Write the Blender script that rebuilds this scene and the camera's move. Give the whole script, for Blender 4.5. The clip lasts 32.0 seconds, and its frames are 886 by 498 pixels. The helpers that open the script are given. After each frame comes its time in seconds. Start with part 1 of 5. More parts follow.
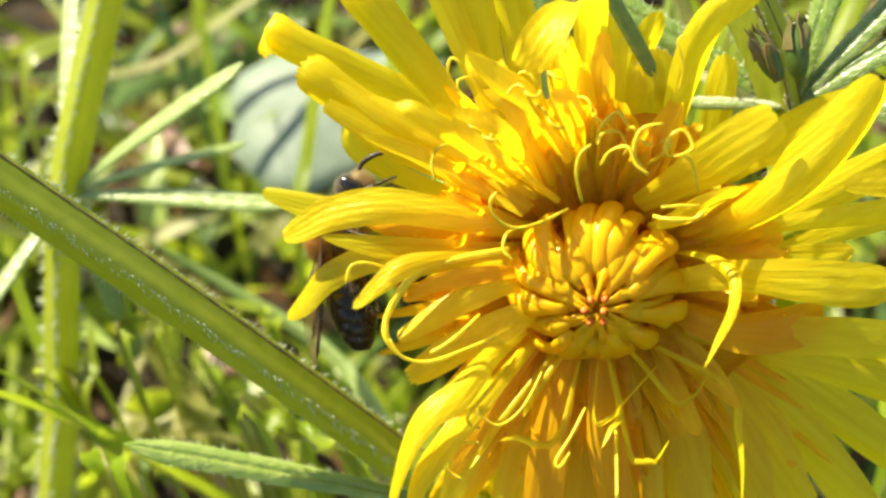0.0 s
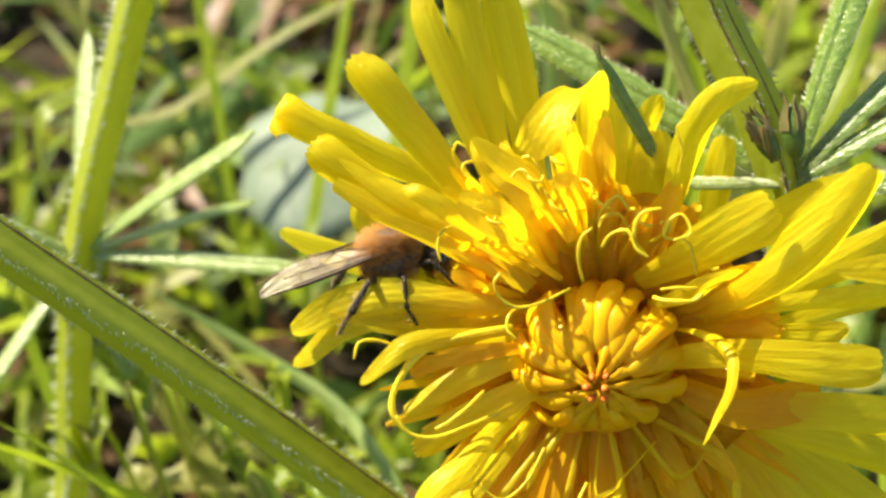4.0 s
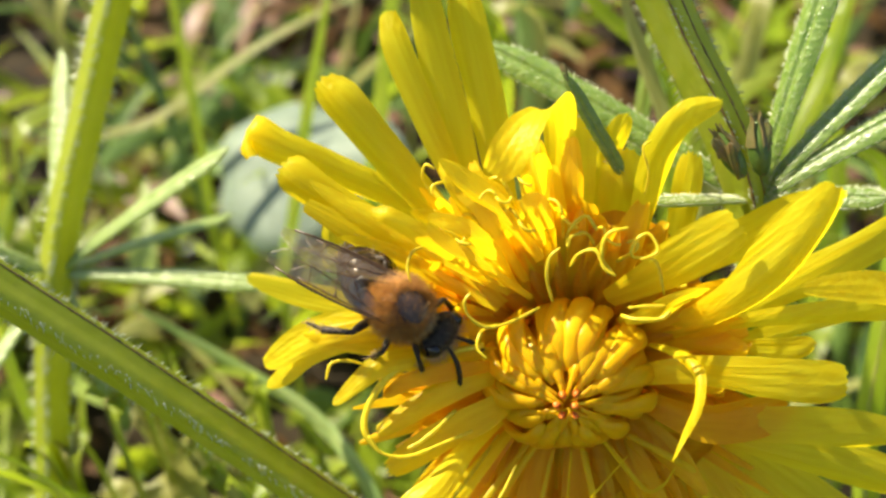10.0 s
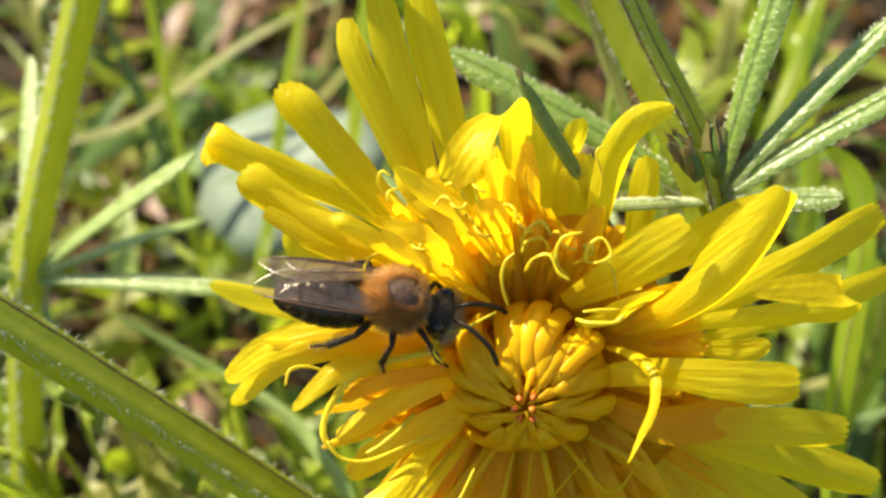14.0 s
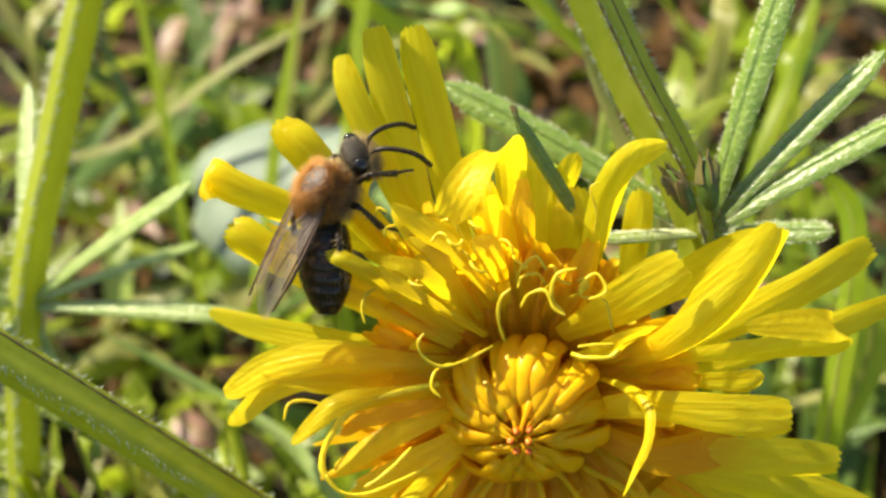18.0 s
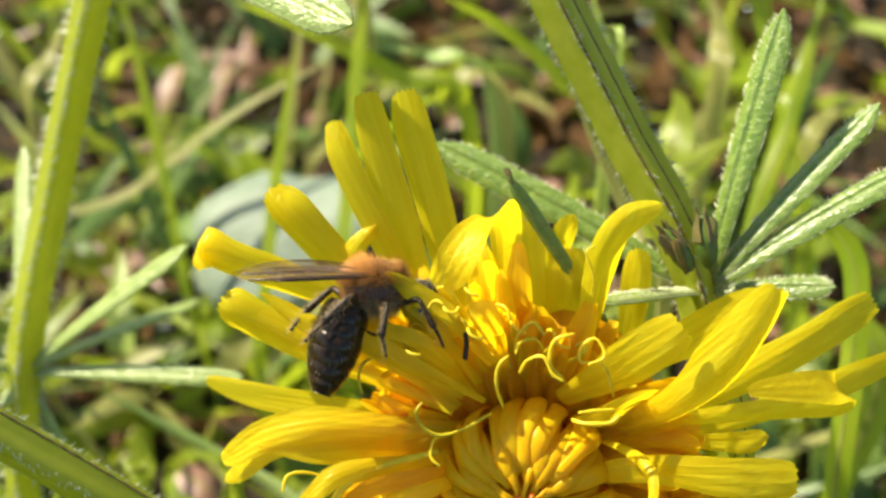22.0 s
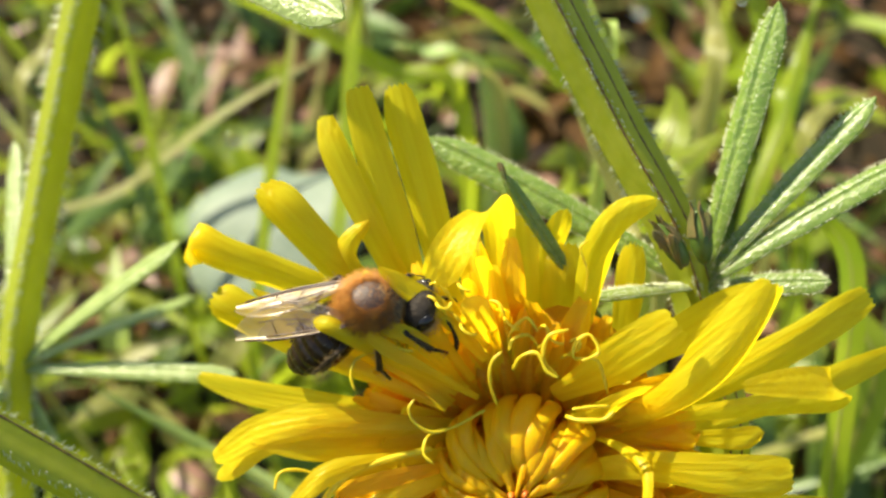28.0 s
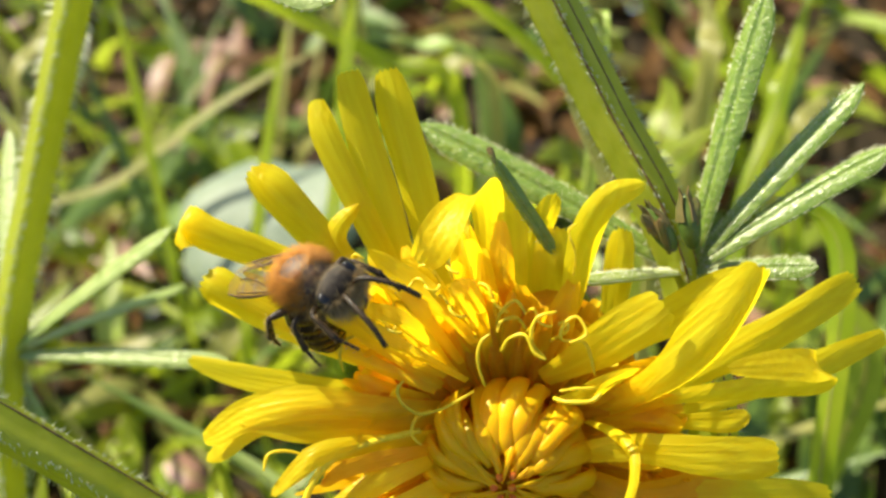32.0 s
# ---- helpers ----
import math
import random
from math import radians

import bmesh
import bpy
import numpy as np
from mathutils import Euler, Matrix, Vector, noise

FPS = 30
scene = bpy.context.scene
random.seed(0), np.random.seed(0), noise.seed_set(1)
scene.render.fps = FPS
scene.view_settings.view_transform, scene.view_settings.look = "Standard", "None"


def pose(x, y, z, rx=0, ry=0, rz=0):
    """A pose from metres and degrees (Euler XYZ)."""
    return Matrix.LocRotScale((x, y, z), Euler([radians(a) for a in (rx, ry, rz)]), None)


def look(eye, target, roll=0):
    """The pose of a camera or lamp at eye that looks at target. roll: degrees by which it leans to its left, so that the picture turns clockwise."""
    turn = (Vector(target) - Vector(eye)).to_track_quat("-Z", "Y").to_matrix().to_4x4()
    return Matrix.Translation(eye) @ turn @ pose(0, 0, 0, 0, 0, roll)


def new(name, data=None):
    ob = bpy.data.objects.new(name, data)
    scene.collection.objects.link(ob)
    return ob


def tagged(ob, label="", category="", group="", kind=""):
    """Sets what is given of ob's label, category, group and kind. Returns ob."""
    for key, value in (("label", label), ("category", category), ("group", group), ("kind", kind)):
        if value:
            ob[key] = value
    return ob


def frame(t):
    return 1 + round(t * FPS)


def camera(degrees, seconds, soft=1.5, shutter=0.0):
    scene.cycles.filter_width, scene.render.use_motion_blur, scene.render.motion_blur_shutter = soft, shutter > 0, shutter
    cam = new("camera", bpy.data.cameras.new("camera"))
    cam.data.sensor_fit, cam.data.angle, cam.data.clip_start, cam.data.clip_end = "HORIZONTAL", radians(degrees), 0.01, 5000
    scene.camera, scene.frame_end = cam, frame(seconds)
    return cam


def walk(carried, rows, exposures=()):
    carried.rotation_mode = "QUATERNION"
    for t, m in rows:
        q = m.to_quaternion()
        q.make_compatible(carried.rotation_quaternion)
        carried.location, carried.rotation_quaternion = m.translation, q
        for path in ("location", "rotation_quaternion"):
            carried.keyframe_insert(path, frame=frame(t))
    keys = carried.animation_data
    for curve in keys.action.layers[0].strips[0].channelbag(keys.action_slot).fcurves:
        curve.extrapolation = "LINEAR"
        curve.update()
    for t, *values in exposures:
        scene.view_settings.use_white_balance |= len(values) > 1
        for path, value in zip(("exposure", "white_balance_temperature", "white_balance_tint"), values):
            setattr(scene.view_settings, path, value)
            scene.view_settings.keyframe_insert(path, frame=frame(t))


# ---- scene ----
cam = camera(41.5, 32.0, 2.6)
cam.data.dof.use_dof = True
cam.data.dof.focus_distance = 0.0755
cam.data.dof.aperture_fstop = 34.0
METRES, EYE, TILT, LEAN, TURN = 0.034, 0.148, -52.0, 0.0, 0.0
ROWS = [
    (0.0, 0.0, 0.0, 0.0, 0.0, 0.0, -0.0),
    (0.5, -0.0001, -0.0004, 0.0137, 0.02, 0.16, -0.11),
    (1.0, -0.0136, -0.0088, 0.0396, -0.01, 0.21, -0.06),
    (1.5, -0.0286, -0.0257, 0.0603, 0.06, 0.51, -0.08),
    (2.0, -0.0059, -0.0403, 0.0753, 0.29, 0.8, -0.05),
    (2.5, -0.0185, -0.0346, 0.0775, 0.24, 1.11, -0.16),
    (3.0, -0.0234, -0.0409, 0.0869, 0.25, 1.17, -0.25),
    (3.5, -0.0204, -0.0587, 0.0995, 0.29, 1.11, -0.28),
    (4.0, 0.0013, -0.0614, 0.104, 0.3, 1.12, -0.17),
    (4.5, 0.0211, -0.0565, 0.1145, 0.3, 1.13, -0.13),
    (6.5, 0.0023, -0.0731, 0.135, -0.15, 0.91, 0.18),
    (7.0, 0.0037, -0.0745, 0.1416, -0.16, 1.0, 0.25),
    (7.5, 0.0149, -0.0737, 0.1549, -0.19, 1.02, 0.27),
    (8.0, -0.0133, -0.0783, 0.1515, -0.28, 1.12, 0.22),
    (8.5, -0.0009, -0.0749, 0.1482, -0.24, 1.04, 0.38),
    (9.0, 0.0137, -0.0816, 0.1526, -0.21, 1.03, 0.51),
    (9.5, 0.0248, -0.0865, 0.1453, -0.3, 1.02, 0.48),
    (10.0, 0.0342, -0.0799, 0.148, -0.31, 0.98, 0.51),
    (10.5, 0.0419, -0.0738, 0.1508, -0.32, 0.88, 0.6),
    (11.0, 0.0445, -0.0844, 0.1566, -0.27, 0.79, 0.71),
    (11.5, 0.0454, -0.0939, 0.1645, -0.2, 0.8, 0.75),
    (12.0, 0.0742, -0.0964, 0.1633, -0.19, 0.94, 0.74),
    (12.5, 0.0726, -0.0915, 0.1526, -0.29, 0.98, 0.7),
    (13.0, 0.0733, -0.0889, 0.1662, -0.39, 0.92, 0.68),
    (13.5, 0.0991, -0.0903, 0.1638, -0.4, 0.85, 0.85),
    (14.0, 0.1109, -0.0977, 0.1668, -0.46, 0.74, 1.05),
    (14.5, 0.0996, -0.1059, 0.1652, -0.59, 0.69, 1.15),
    (16.5, 0.1081, -0.1169, 0.1889, -0.92, 0.61, 1.2),
    (17.0, 0.1212, -0.1096, 0.1905, -0.89, 0.69, 1.26),
    (17.5, 0.0975, -0.1241, 0.2, -0.87, 0.74, 1.21),
    (18.0, 0.1034, -0.1249, 0.2302, -0.84, 0.84, 1.3),
    (18.5, 0.124, -0.122, 0.2462, -0.74, 1.22, 1.32),
    (19.0, 0.1256, -0.1141, 0.2614, -0.64, 1.57, 1.28),
    (19.5, 0.1032, -0.1079, 0.2733, -0.62, 1.84, 1.51),
    (20.0, 0.1085, -0.1041, 0.2932, -0.55, 1.92, 1.87),
    (20.5, 0.1203, -0.1066, 0.2997, -0.35, 2.07, 2.16),
    (21.0, 0.1195, -0.1136, 0.3122, -0.34, 2.14, 2.51),
    (21.5, 0.122, -0.1173, 0.3031, -0.36, 2.21, 2.72),
    (22.0, 0.1265, -0.1058, 0.3022, -0.5, 2.27, 2.64),
    (22.5, 0.1067, -0.0972, 0.3105, -0.7, 2.17, 2.68),
    (23.0, 0.1107, -0.1046, 0.324, -0.61, 1.93, 2.83),
    (23.5, 0.1118, -0.1064, 0.3167, -0.69, 2.01, 2.93),
    (24.0, 0.1099, -0.1091, 0.3137, -0.72, 2.05, 2.96),
    (24.5, 0.0971, -0.1085, 0.3124, -0.86, 2.08, 2.82),
    (25.0, 0.1143, -0.0934, 0.3123, -0.81, 2.05, 2.92),
    (25.5, 0.1221, -0.0821, 0.3017, -0.79, 2.1, 2.91),
    (27.5, 0.1457, -0.0945, 0.3047, -0.55, 2.08, 2.92),
    (28.0, 0.1356, -0.0889, 0.3007, -0.62, 2.09, 2.75),
    (28.5, 0.1395, -0.0937, 0.2846, -0.64, 2.08, 2.68),
    (29.0, 0.1429, -0.0994, 0.2802, -0.62, 2.09, 2.65),
    (29.5, 0.1279, -0.1069, 0.2847, -0.68, 2.1, 2.61),
    (30.0, 0.1479, -0.0958, 0.2792, -0.68, 2.16, 2.64),
    (30.5, 0.1548, -0.0925, 0.2894, -0.64, 2.09, 2.69),
    (31.0, 0.1348, -0.0974, 0.284, -0.74, 2.07, 2.6),
    (31.5, 0.1528, -0.0977, 0.2688, -0.64, 2.15, 2.66),
    (32.0, 0.1506, -0.0995, 0.2649, -0.73, 2.13, 2.52),
]
walk(cam, [(t, pose(0, 0, EYE, TILT, LEAN, TURN) @ pose(METRES * x, METRES * y, METRES * z, 90 + pitch, roll, yaw)) for t, x, y, z, yaw, pitch, roll in ROWS],
     [(0, 1.52), (2, 1.42), (5, 1.34), (10, 1.29), (20, 1.26), (32, 1.26)])


# ---- world and sun ----
SUN_FROM = Vector((-0.58, 0.475, 0.66)).normalized()
world = bpy.data.worlds.new("sky")
scene.world = world
world.use_nodes = True
sky = world.node_tree.nodes.new("ShaderNodeTexSky")
sky.sky_type, sky.sun_disc = "NISHITA", False
sky.sun_elevation = math.asin(SUN_FROM.z)
sky.sun_rotation = math.atan2(SUN_FROM.x, SUN_FROM.y)
background = world.node_tree.nodes["Background"]
background.inputs["Strength"].default_value = 0.0864
world.node_tree.links.new(sky.outputs["Color"], background.inputs["Color"])
sun = new("sun", bpy.data.lights.new("sun", "SUN"))
sun.data.energy, sun.data.angle, sun.data.color = 5.0, radians(0.55), (1.0, 0.905, 0.70)
sun.matrix_world = look(SUN_FROM * 5, (0, 0, 0))


# ---- materials ----
def material(name, dark, light, size, rough=0.5, bump=0.2, through_light=0.0, stretch=(1, 1, 1), gloss=0.5, fine=0.0, thin_colour=None, metal=0.0):
    """dark, light: base colours; size: the grain in mm along the thing; fine: a second grain in mm; through_light: share of light let through."""
    m = bpy.data.materials.new(name)
    m.use_nodes = True
    nodes, links = m.node_tree.nodes, m.node_tree.links
    bsdf, out = nodes["Principled BSDF"], nodes["Material Output"]
    coord = nodes.new("ShaderNodeTexCoord")
    mapping = nodes.new("ShaderNodeMapping")
    mapping.inputs["Scale"].default_value = stretch
    links.new(coord.outputs["Object"], mapping.inputs["Vector"])
    grain = nodes.new("ShaderNodeTexNoise")
    grain.inputs["Scale"].default_value = 1000.0 / size
    grain.inputs["Detail"].default_value = 5.0
    links.new(mapping.outputs["Vector"], grain.inputs["Vector"])
    ramp = nodes.new("ShaderNodeValToRGB")
    ramp.color_ramp.elements[0].position, ramp.color_ramp.elements[0].color = 0.32, (*dark, 1)
    ramp.color_ramp.elements[1].position, ramp.color_ramp.elements[1].color = 0.68, (*light, 1)
    links.new(grain.outputs["Fac"], ramp.inputs["Fac"])
    info = nodes.new("ShaderNodeObjectInfo")
    shift = nodes.new("ShaderNodeMapRange")
    shift.inputs["To Min"].default_value, shift.inputs["To Max"].default_value = 0.90, 1.06
    links.new(info.outputs["Random"], shift.inputs["Value"])
    tone = nodes.new("ShaderNodeHueSaturation")
    links.new(ramp.outputs["Color"], tone.inputs["Color"])
    links.new(shift.outputs["Result"], tone.inputs["Value"])
    links.new(tone.outputs["Color"], bsdf.inputs["Base Color"])
    bsdf.inputs["Roughness"].default_value = rough
    bsdf.inputs["Specular IOR Level"].default_value = gloss
    bsdf.inputs["Metallic"].default_value = metal
    height = grain.outputs["Fac"]
    if fine:
        tiny = nodes.new("ShaderNodeTexNoise")
        tiny.inputs["Scale"].default_value = 1000.0 / fine
        links.new(mapping.outputs["Vector"], tiny.inputs["Vector"])
        height = tiny.outputs["Fac"]
    relief = nodes.new("ShaderNodeBump")
    relief.inputs["Strength"].default_value = bump
    relief.inputs["Distance"].default_value = 0.0002
    links.new(height, relief.inputs["Height"])
    links.new(relief.outputs["Normal"], bsdf.inputs["Normal"])
    if through_light:
        leaf = nodes.new("ShaderNodeBsdfTranslucent")
        mix = nodes.new("ShaderNodeMixShader")
        mix.inputs["Fac"].default_value = through_light
        if thin_colour:
            leaf.inputs["Color"].default_value = (*thin_colour, 1)
        else:
            links.new(tone.outputs["Color"], leaf.inputs["Color"])
        links.new(bsdf.outputs["BSDF"], mix.inputs[1])
        links.new(leaf.outputs["BSDF"], mix.inputs[2])
        links.new(mix.outputs["Shader"], out.inputs["Surface"])
    return m


YELLOW = material("petal yellow", (0.76, 0.57, 0.004), (0.95, 0.85, 0.026), 0.45, 0.36, 0.45, 0.64, (0.03, 1, 1), 0.28, 0.26, (0.97, 0.75, 0.010))
# the inner florets' deeper yellow, with warm light bounced between straps painted in
GOLD = material("inner floret gold with bounce glow", (0.87, 0.50, 0.004), (0.955, 0.70, 0.012), 0.4, 0.34, 0.4, 0.54, (0.06, 1, 1), 0.25, 0.3, (0.97, 0.59, 0.006))
# darker petal copy: shade and light bounced between florets put into the colour
SHADE_AMBER = material("shaded floret amber", (0.74, 0.37, 0.003), (0.90, 0.56, 0.009), 0.4, 0.36, 0.4, 0.55, (0.06, 1, 1), 0.22, 0.3, (0.93, 0.47, 0.004))
BUTTON = material("closed floret gold", (0.96, 0.61, 0.004), (0.98, 0.77, 0.010), 0.4, 0.33, 0.22, 0.56, (0.3, 0.3, 0.1), 0.3, 0.3, (0.99, 0.64, 0.005))
STYLE = material("style yellow", (0.80, 0.62, 0.01), (0.92, 0.78, 0.03), 0.4, 0.4, 0.2, 0.4)
HEART_RED = material("orange red heart", (0.72, 0.13, 0.01), (0.85, 0.30, 0.01), 0.4, 0.45, 0.3, 0.2)
STALK = material("stalk green", (0.10, 0.17, 0.03), (0.20, 0.26, 0.06), 2.0, 0.45, 0.2, 0.1, (1, 1, 0.1))
BRACT = material("bract green", (0.06, 0.12, 0.015), (0.14, 0.21, 0.03), 1.0, 0.45, 0.3, 0.2)
BUD_BROWN = material("brownish bud", (0.11, 0.14, 0.03), (0.27, 0.18, 0.07), 1.2, 0.5, 0.4, 0.3)
CLEAVER = material("cleaver leaf green", (0.24, 0.35, 0.05), (0.42, 0.50, 0.12), 0.7, 0.32, 0.8, 0.36, (0.6, 1, 1), 0.8, 0.34, (0.55, 0.70, 0.08))
# lighter copy of the cleaver leaf: sun glitter on its hairs put into the colour
CLEAVER_SUNLIT = material("sunlit hairy cleaver leaf", (0.27, 0.36, 0.09), (0.45, 0.53, 0.19), 0.7, 0.34, 0.8, 0.34, (0.6, 1, 1), 0.7, 0.34, (0.55, 0.68, 0.10))
CLEAVER_DEEP = material("deep green cleaver leaf", (0.13, 0.22, 0.025), (0.26, 0.36, 0.065), 0.5, 0.34, 0.6, 0.34, (0.6, 1, 1), 0.9, 0.30, (0.32, 0.50, 0.04))
STEM = material("cleaver stem green", (0.34, 0.40, 0.024), (0.46, 0.50, 0.050), 1.4, 0.36, 0.2, 0.5, (1, 1, 1), 0.5, 0.5, (0.56, 0.60, 0.03))
RIDGE = material("stem ridge brown", (0.10, 0.055, 0.012), (0.20, 0.12, 0.03), 0.6, 0.5, 0.3)
HAIR = material("pale prickle", (0.62, 0.66, 0.38), (0.82, 0.84, 0.62), 0.5, 0.25, 0.0, 0.4)
GRASS = material("grass green", (0.17, 0.27, 0.009), (0.36, 0.43, 0.026), 5.0, 0.33, 0.3, 0.6, (1, 1, 1), 0.35, 0.3, (0.52, 0.63, 0.03))
GRASS_BLUE = material("bluish blade", (0.28, 0.40, 0.12), (0.43, 0.53, 0.20), 3.0, 0.33, 0.3, 0.35, (1, 1, 1), 0.35, 0.3, (0.44, 0.60, 0.13))
GRASS_PALE = material("pale dry blade", (0.26, 0.27, 0.065), (0.40, 0.38, 0.13), 3.0, 0.4, 0.3, 0.5, (1, 1, 1), 0.35, 0.3, (0.54, 0.51, 0.12))
WEED = material("weed leaf yellow green", (0.19, 0.26, 0.014), (0.32, 0.38, 0.042), 5.0, 0.35, 0.4, 0.55, (1, 1, 1), 0.35, 0.6, (0.40, 0.48, 0.04))
GREY_LEAF = material("grey green leaf", (0.16, 0.21, 0.15), (0.24, 0.29, 0.21), 5.0, 0.55, 0.7, 0.25, (1, 1, 1), 0.3, 1.2)
PINK = material("withered pink leaf", (0.15, 0.07, 0.04), (0.31, 0.17, 0.11), 3.0, 0.5, 0.4, 0.2)
LITTER = material("dead leaf brown", (0.045, 0.022, 0.007), (0.14, 0.072, 0.022), 3.0, 0.7, 0.5, 0.2, (1, 1, 1), 0.15)
SOIL = material("soil", (0.012, 0.009, 0.005), (0.036, 0.025, 0.012), 6.0, 0.9, 0.8, 0.0, (1, 1, 1), 0.2, 1.0)
CHITIN = material("black chitin", (0.016, 0.010, 0.004), (0.036, 0.022, 0.009), 0.5, 0.18, 0.06, 0.0, (1, 1, 1), 0.26, 0.12)
EYE_BLACK = material("eye", (0.006, 0.005, 0.005), (0.014, 0.012, 0.010), 0.2, 0.15, 0.1, 0.0, (1, 1, 1), 0.5)
FUR_RUST = material("rust hair", (0.48, 0.21, 0.028), (0.74, 0.39, 0.07), 0.6, 0.5, 0.0, 0.5)
FUR_BUFF = material("buff hair", (0.50, 0.34, 0.13), (0.70, 0.54, 0.28), 0.6, 0.5, 0.0, 0.45)
FUR_GREY = material("grey hair", (0.16, 0.13, 0.08), (0.30, 0.25, 0.16), 0.6, 0.55, 0.0, 0.2)
LEG = material("leg brown black", (0.012, 0.008, 0.004), (0.05, 0.030, 0.012), 0.4, 0.42, 0.3, 0.0, (1, 1, 1), 0.3, 0.1)
HEAD_BLACK = material("dull black head", (0.014, 0.010, 0.007), (0.04, 0.030, 0.020), 0.3, 0.48, 0.6, 0.0, (1, 1, 1), 0.2, 0.10)
SCUTUM = material("dull brown back", (0.05, 0.030, 0.020), (0.11, 0.07, 0.05), 0.4, 0.45, 0.4, 0.0, (1, 1, 1), 0.35, 0.15)
VEIN = material("wing vein", (0.05, 0.025, 0.01), (0.10, 0.05, 0.02), 0.5, 0.4, 0.1)


def wing_film():
    m = bpy.data.materials.new("wing film")
    m.use_nodes = True
    nodes, links = m.node_tree.nodes, m.node_tree.links
    out = nodes["Material Output"]
    nodes.remove(nodes["Principled BSDF"])
    coord = nodes.new("ShaderNodeTexCoord")
    ripple = nodes.new("ShaderNodeTexNoise")
    ripple.inputs["Scale"].default_value = 420.0
    links.new(coord.outputs["Object"], ripple.inputs["Vector"])
    relief = nodes.new("ShaderNodeBump")
    relief.inputs["Strength"].default_value, relief.inputs["Distance"].default_value = 0.35, 0.0003
    links.new(ripple.outputs["Fac"], relief.inputs["Height"])
    clear = nodes.new("ShaderNodeBsdfTransparent")
    clear.inputs["Color"].default_value = (0.985, 0.965, 0.925, 1)
    shine = nodes.new("ShaderNodeBsdfGlossy")
    shine.inputs["Color"].default_value = (0.85, 0.80, 0.74, 1)
    shine.inputs["Roughness"].default_value = 0.32
    links.new(relief.outputs["Normal"], shine.inputs["Normal"])
    tint = nodes.new("ShaderNodeBsdfDiffuse")
    tint.inputs["Color"].default_value = (0.22, 0.14, 0.07, 1)
    film = nodes.new("ShaderNodeMixShader")
    film.inputs["Fac"].default_value = 0.36
    links.new(tint.outputs["BSDF"], film.inputs[1])
    links.new(shine.outputs["BSDF"], film.inputs[2])
    mix = nodes.new("ShaderNodeMixShader")
    mix.inputs["Fac"].default_value = 0.15
    links.new(clear.outputs["BSDF"], mix.inputs[1])
    links.new(film.outputs["Shader"], mix.inputs[2])
    links.new(mix.outputs["Shader"], out.inputs["Surface"])
    return m


WING = wing_film()
WATER = bpy.data.materials.new("water")
WATER.use_nodes = True
WATER.node_tree.nodes["Principled BSDF"].inputs["Transmission Weight"].default_value = 1.0
WATER.node_tree.nodes["Principled BSDF"].inputs["IOR"].default_value = 1.33
WATER.node_tree.nodes["Principled BSDF"].inputs["Roughness"].default_value = 0.14

# ---- shapes ----
MM = 0.001
rng = random.Random(7)
SLOPE = pose(0, 0, EYE, TILT, LEAN, TURN)


def at(r, u, d):
    """A place in metres from mm to the right of, above and away from the first eye."""
    return SLOPE @ (Vector((r, d, u)) * MM)


def along(r, u, toward):
    """A direction: right, up, towards the first eye."""
    return (SLOPE.to_3x3() @ Vector((r, -toward, u))).normalized()


def part(name, bm, mat, parent=None, label="", matrix=None, smooth=True):
    """Links a bmesh as one mesh object under parent, which keeps its own space."""
    data = bpy.data.meshes.new(name)
    bm.normal_update()
    for f in bm.faces:
        f.smooth = smooth
    bm.to_mesh(data)
    bm.free()
    data.materials.append(mat)
    ob = new(name, data)
    if parent:
        ob.parent = parent
    if matrix is not None:
        ob.matrix_basis = matrix
    if label:
        tagged(ob, label)
    return ob


def empty(name, place, label, category, group="", kind=""):
    ob = new(name)
    ob.empty_display_size = 0.002
    ob.matrix_basis = Matrix.Translation(place) if isinstance(place, Vector) else place
    return tagged(ob, label, category, group, kind)


def bezier(a, b, c, n):
    return [a * (1 - s) ** 2 + b * (2 * s * (1 - s)) + c * s * s for s in (i / n for i in range(n + 1))]


def spline(points, n):
    """A smooth line through the points, n steps a stretch."""
    pts = [points[0] * 2 - points[1], *points, points[-1] * 2 - points[-2]]
    out = []
    for i in range(1, len(pts) - 2):
        p, q, r, s = pts[i - 1:i + 3]
        for k in range(n):
            t = k / n
            out.append(0.5 * (2 * q + (r - p) * t + (2 * p - 5 * q + 4 * r - s) * t * t + (3 * q - p - 3 * r + s) * t ** 3))
    return [*out, points[-1].copy()]


def tangents(path):
    n = len(path)
    return [(path[min(i + 1, n - 1)] - path[max(i - 1, 0)]).normalized() for i in range(n)]


def tube(bm, path, radius, sides=8, flat=1.0, ridge=0.0, phase=0.0):
    """A swept round or four-ridged rod; radius: a number or a function of the share along it."""
    tans = tangents(path)
    ref = Vector((0, 0, 1)) if abs(tans[0].z) < 0.9 else Vector((1, 0, 0))
    side = tans[0].cross(ref).normalized()
    rings = []
    for i, p in enumerate(path):
        t = tans[i]
        side = (side - t * side.dot(t)).normalized()
        nor = t.cross(side)
        r = radius(i / (len(path) - 1)) if callable(radius) else radius
        ring = []
        for k in range(sides):
            a = 2 * math.pi * k / sides
            rr = r * (1 + ridge * math.cos(4 * (a - phase)))
            ring.append(bm.verts.new(p + side * math.cos(a) * rr + nor * math.sin(a) * rr * flat))
        rings.append(ring)
    for a, b in zip(rings, rings[1:]):
        for k in range(sides):
            bm.faces.new((a[k], a[(k + 1) % sides], b[(k + 1) % sides], b[k]))
    bm.faces.new(rings[0][::-1])
    bm.faces.new(rings[-1])


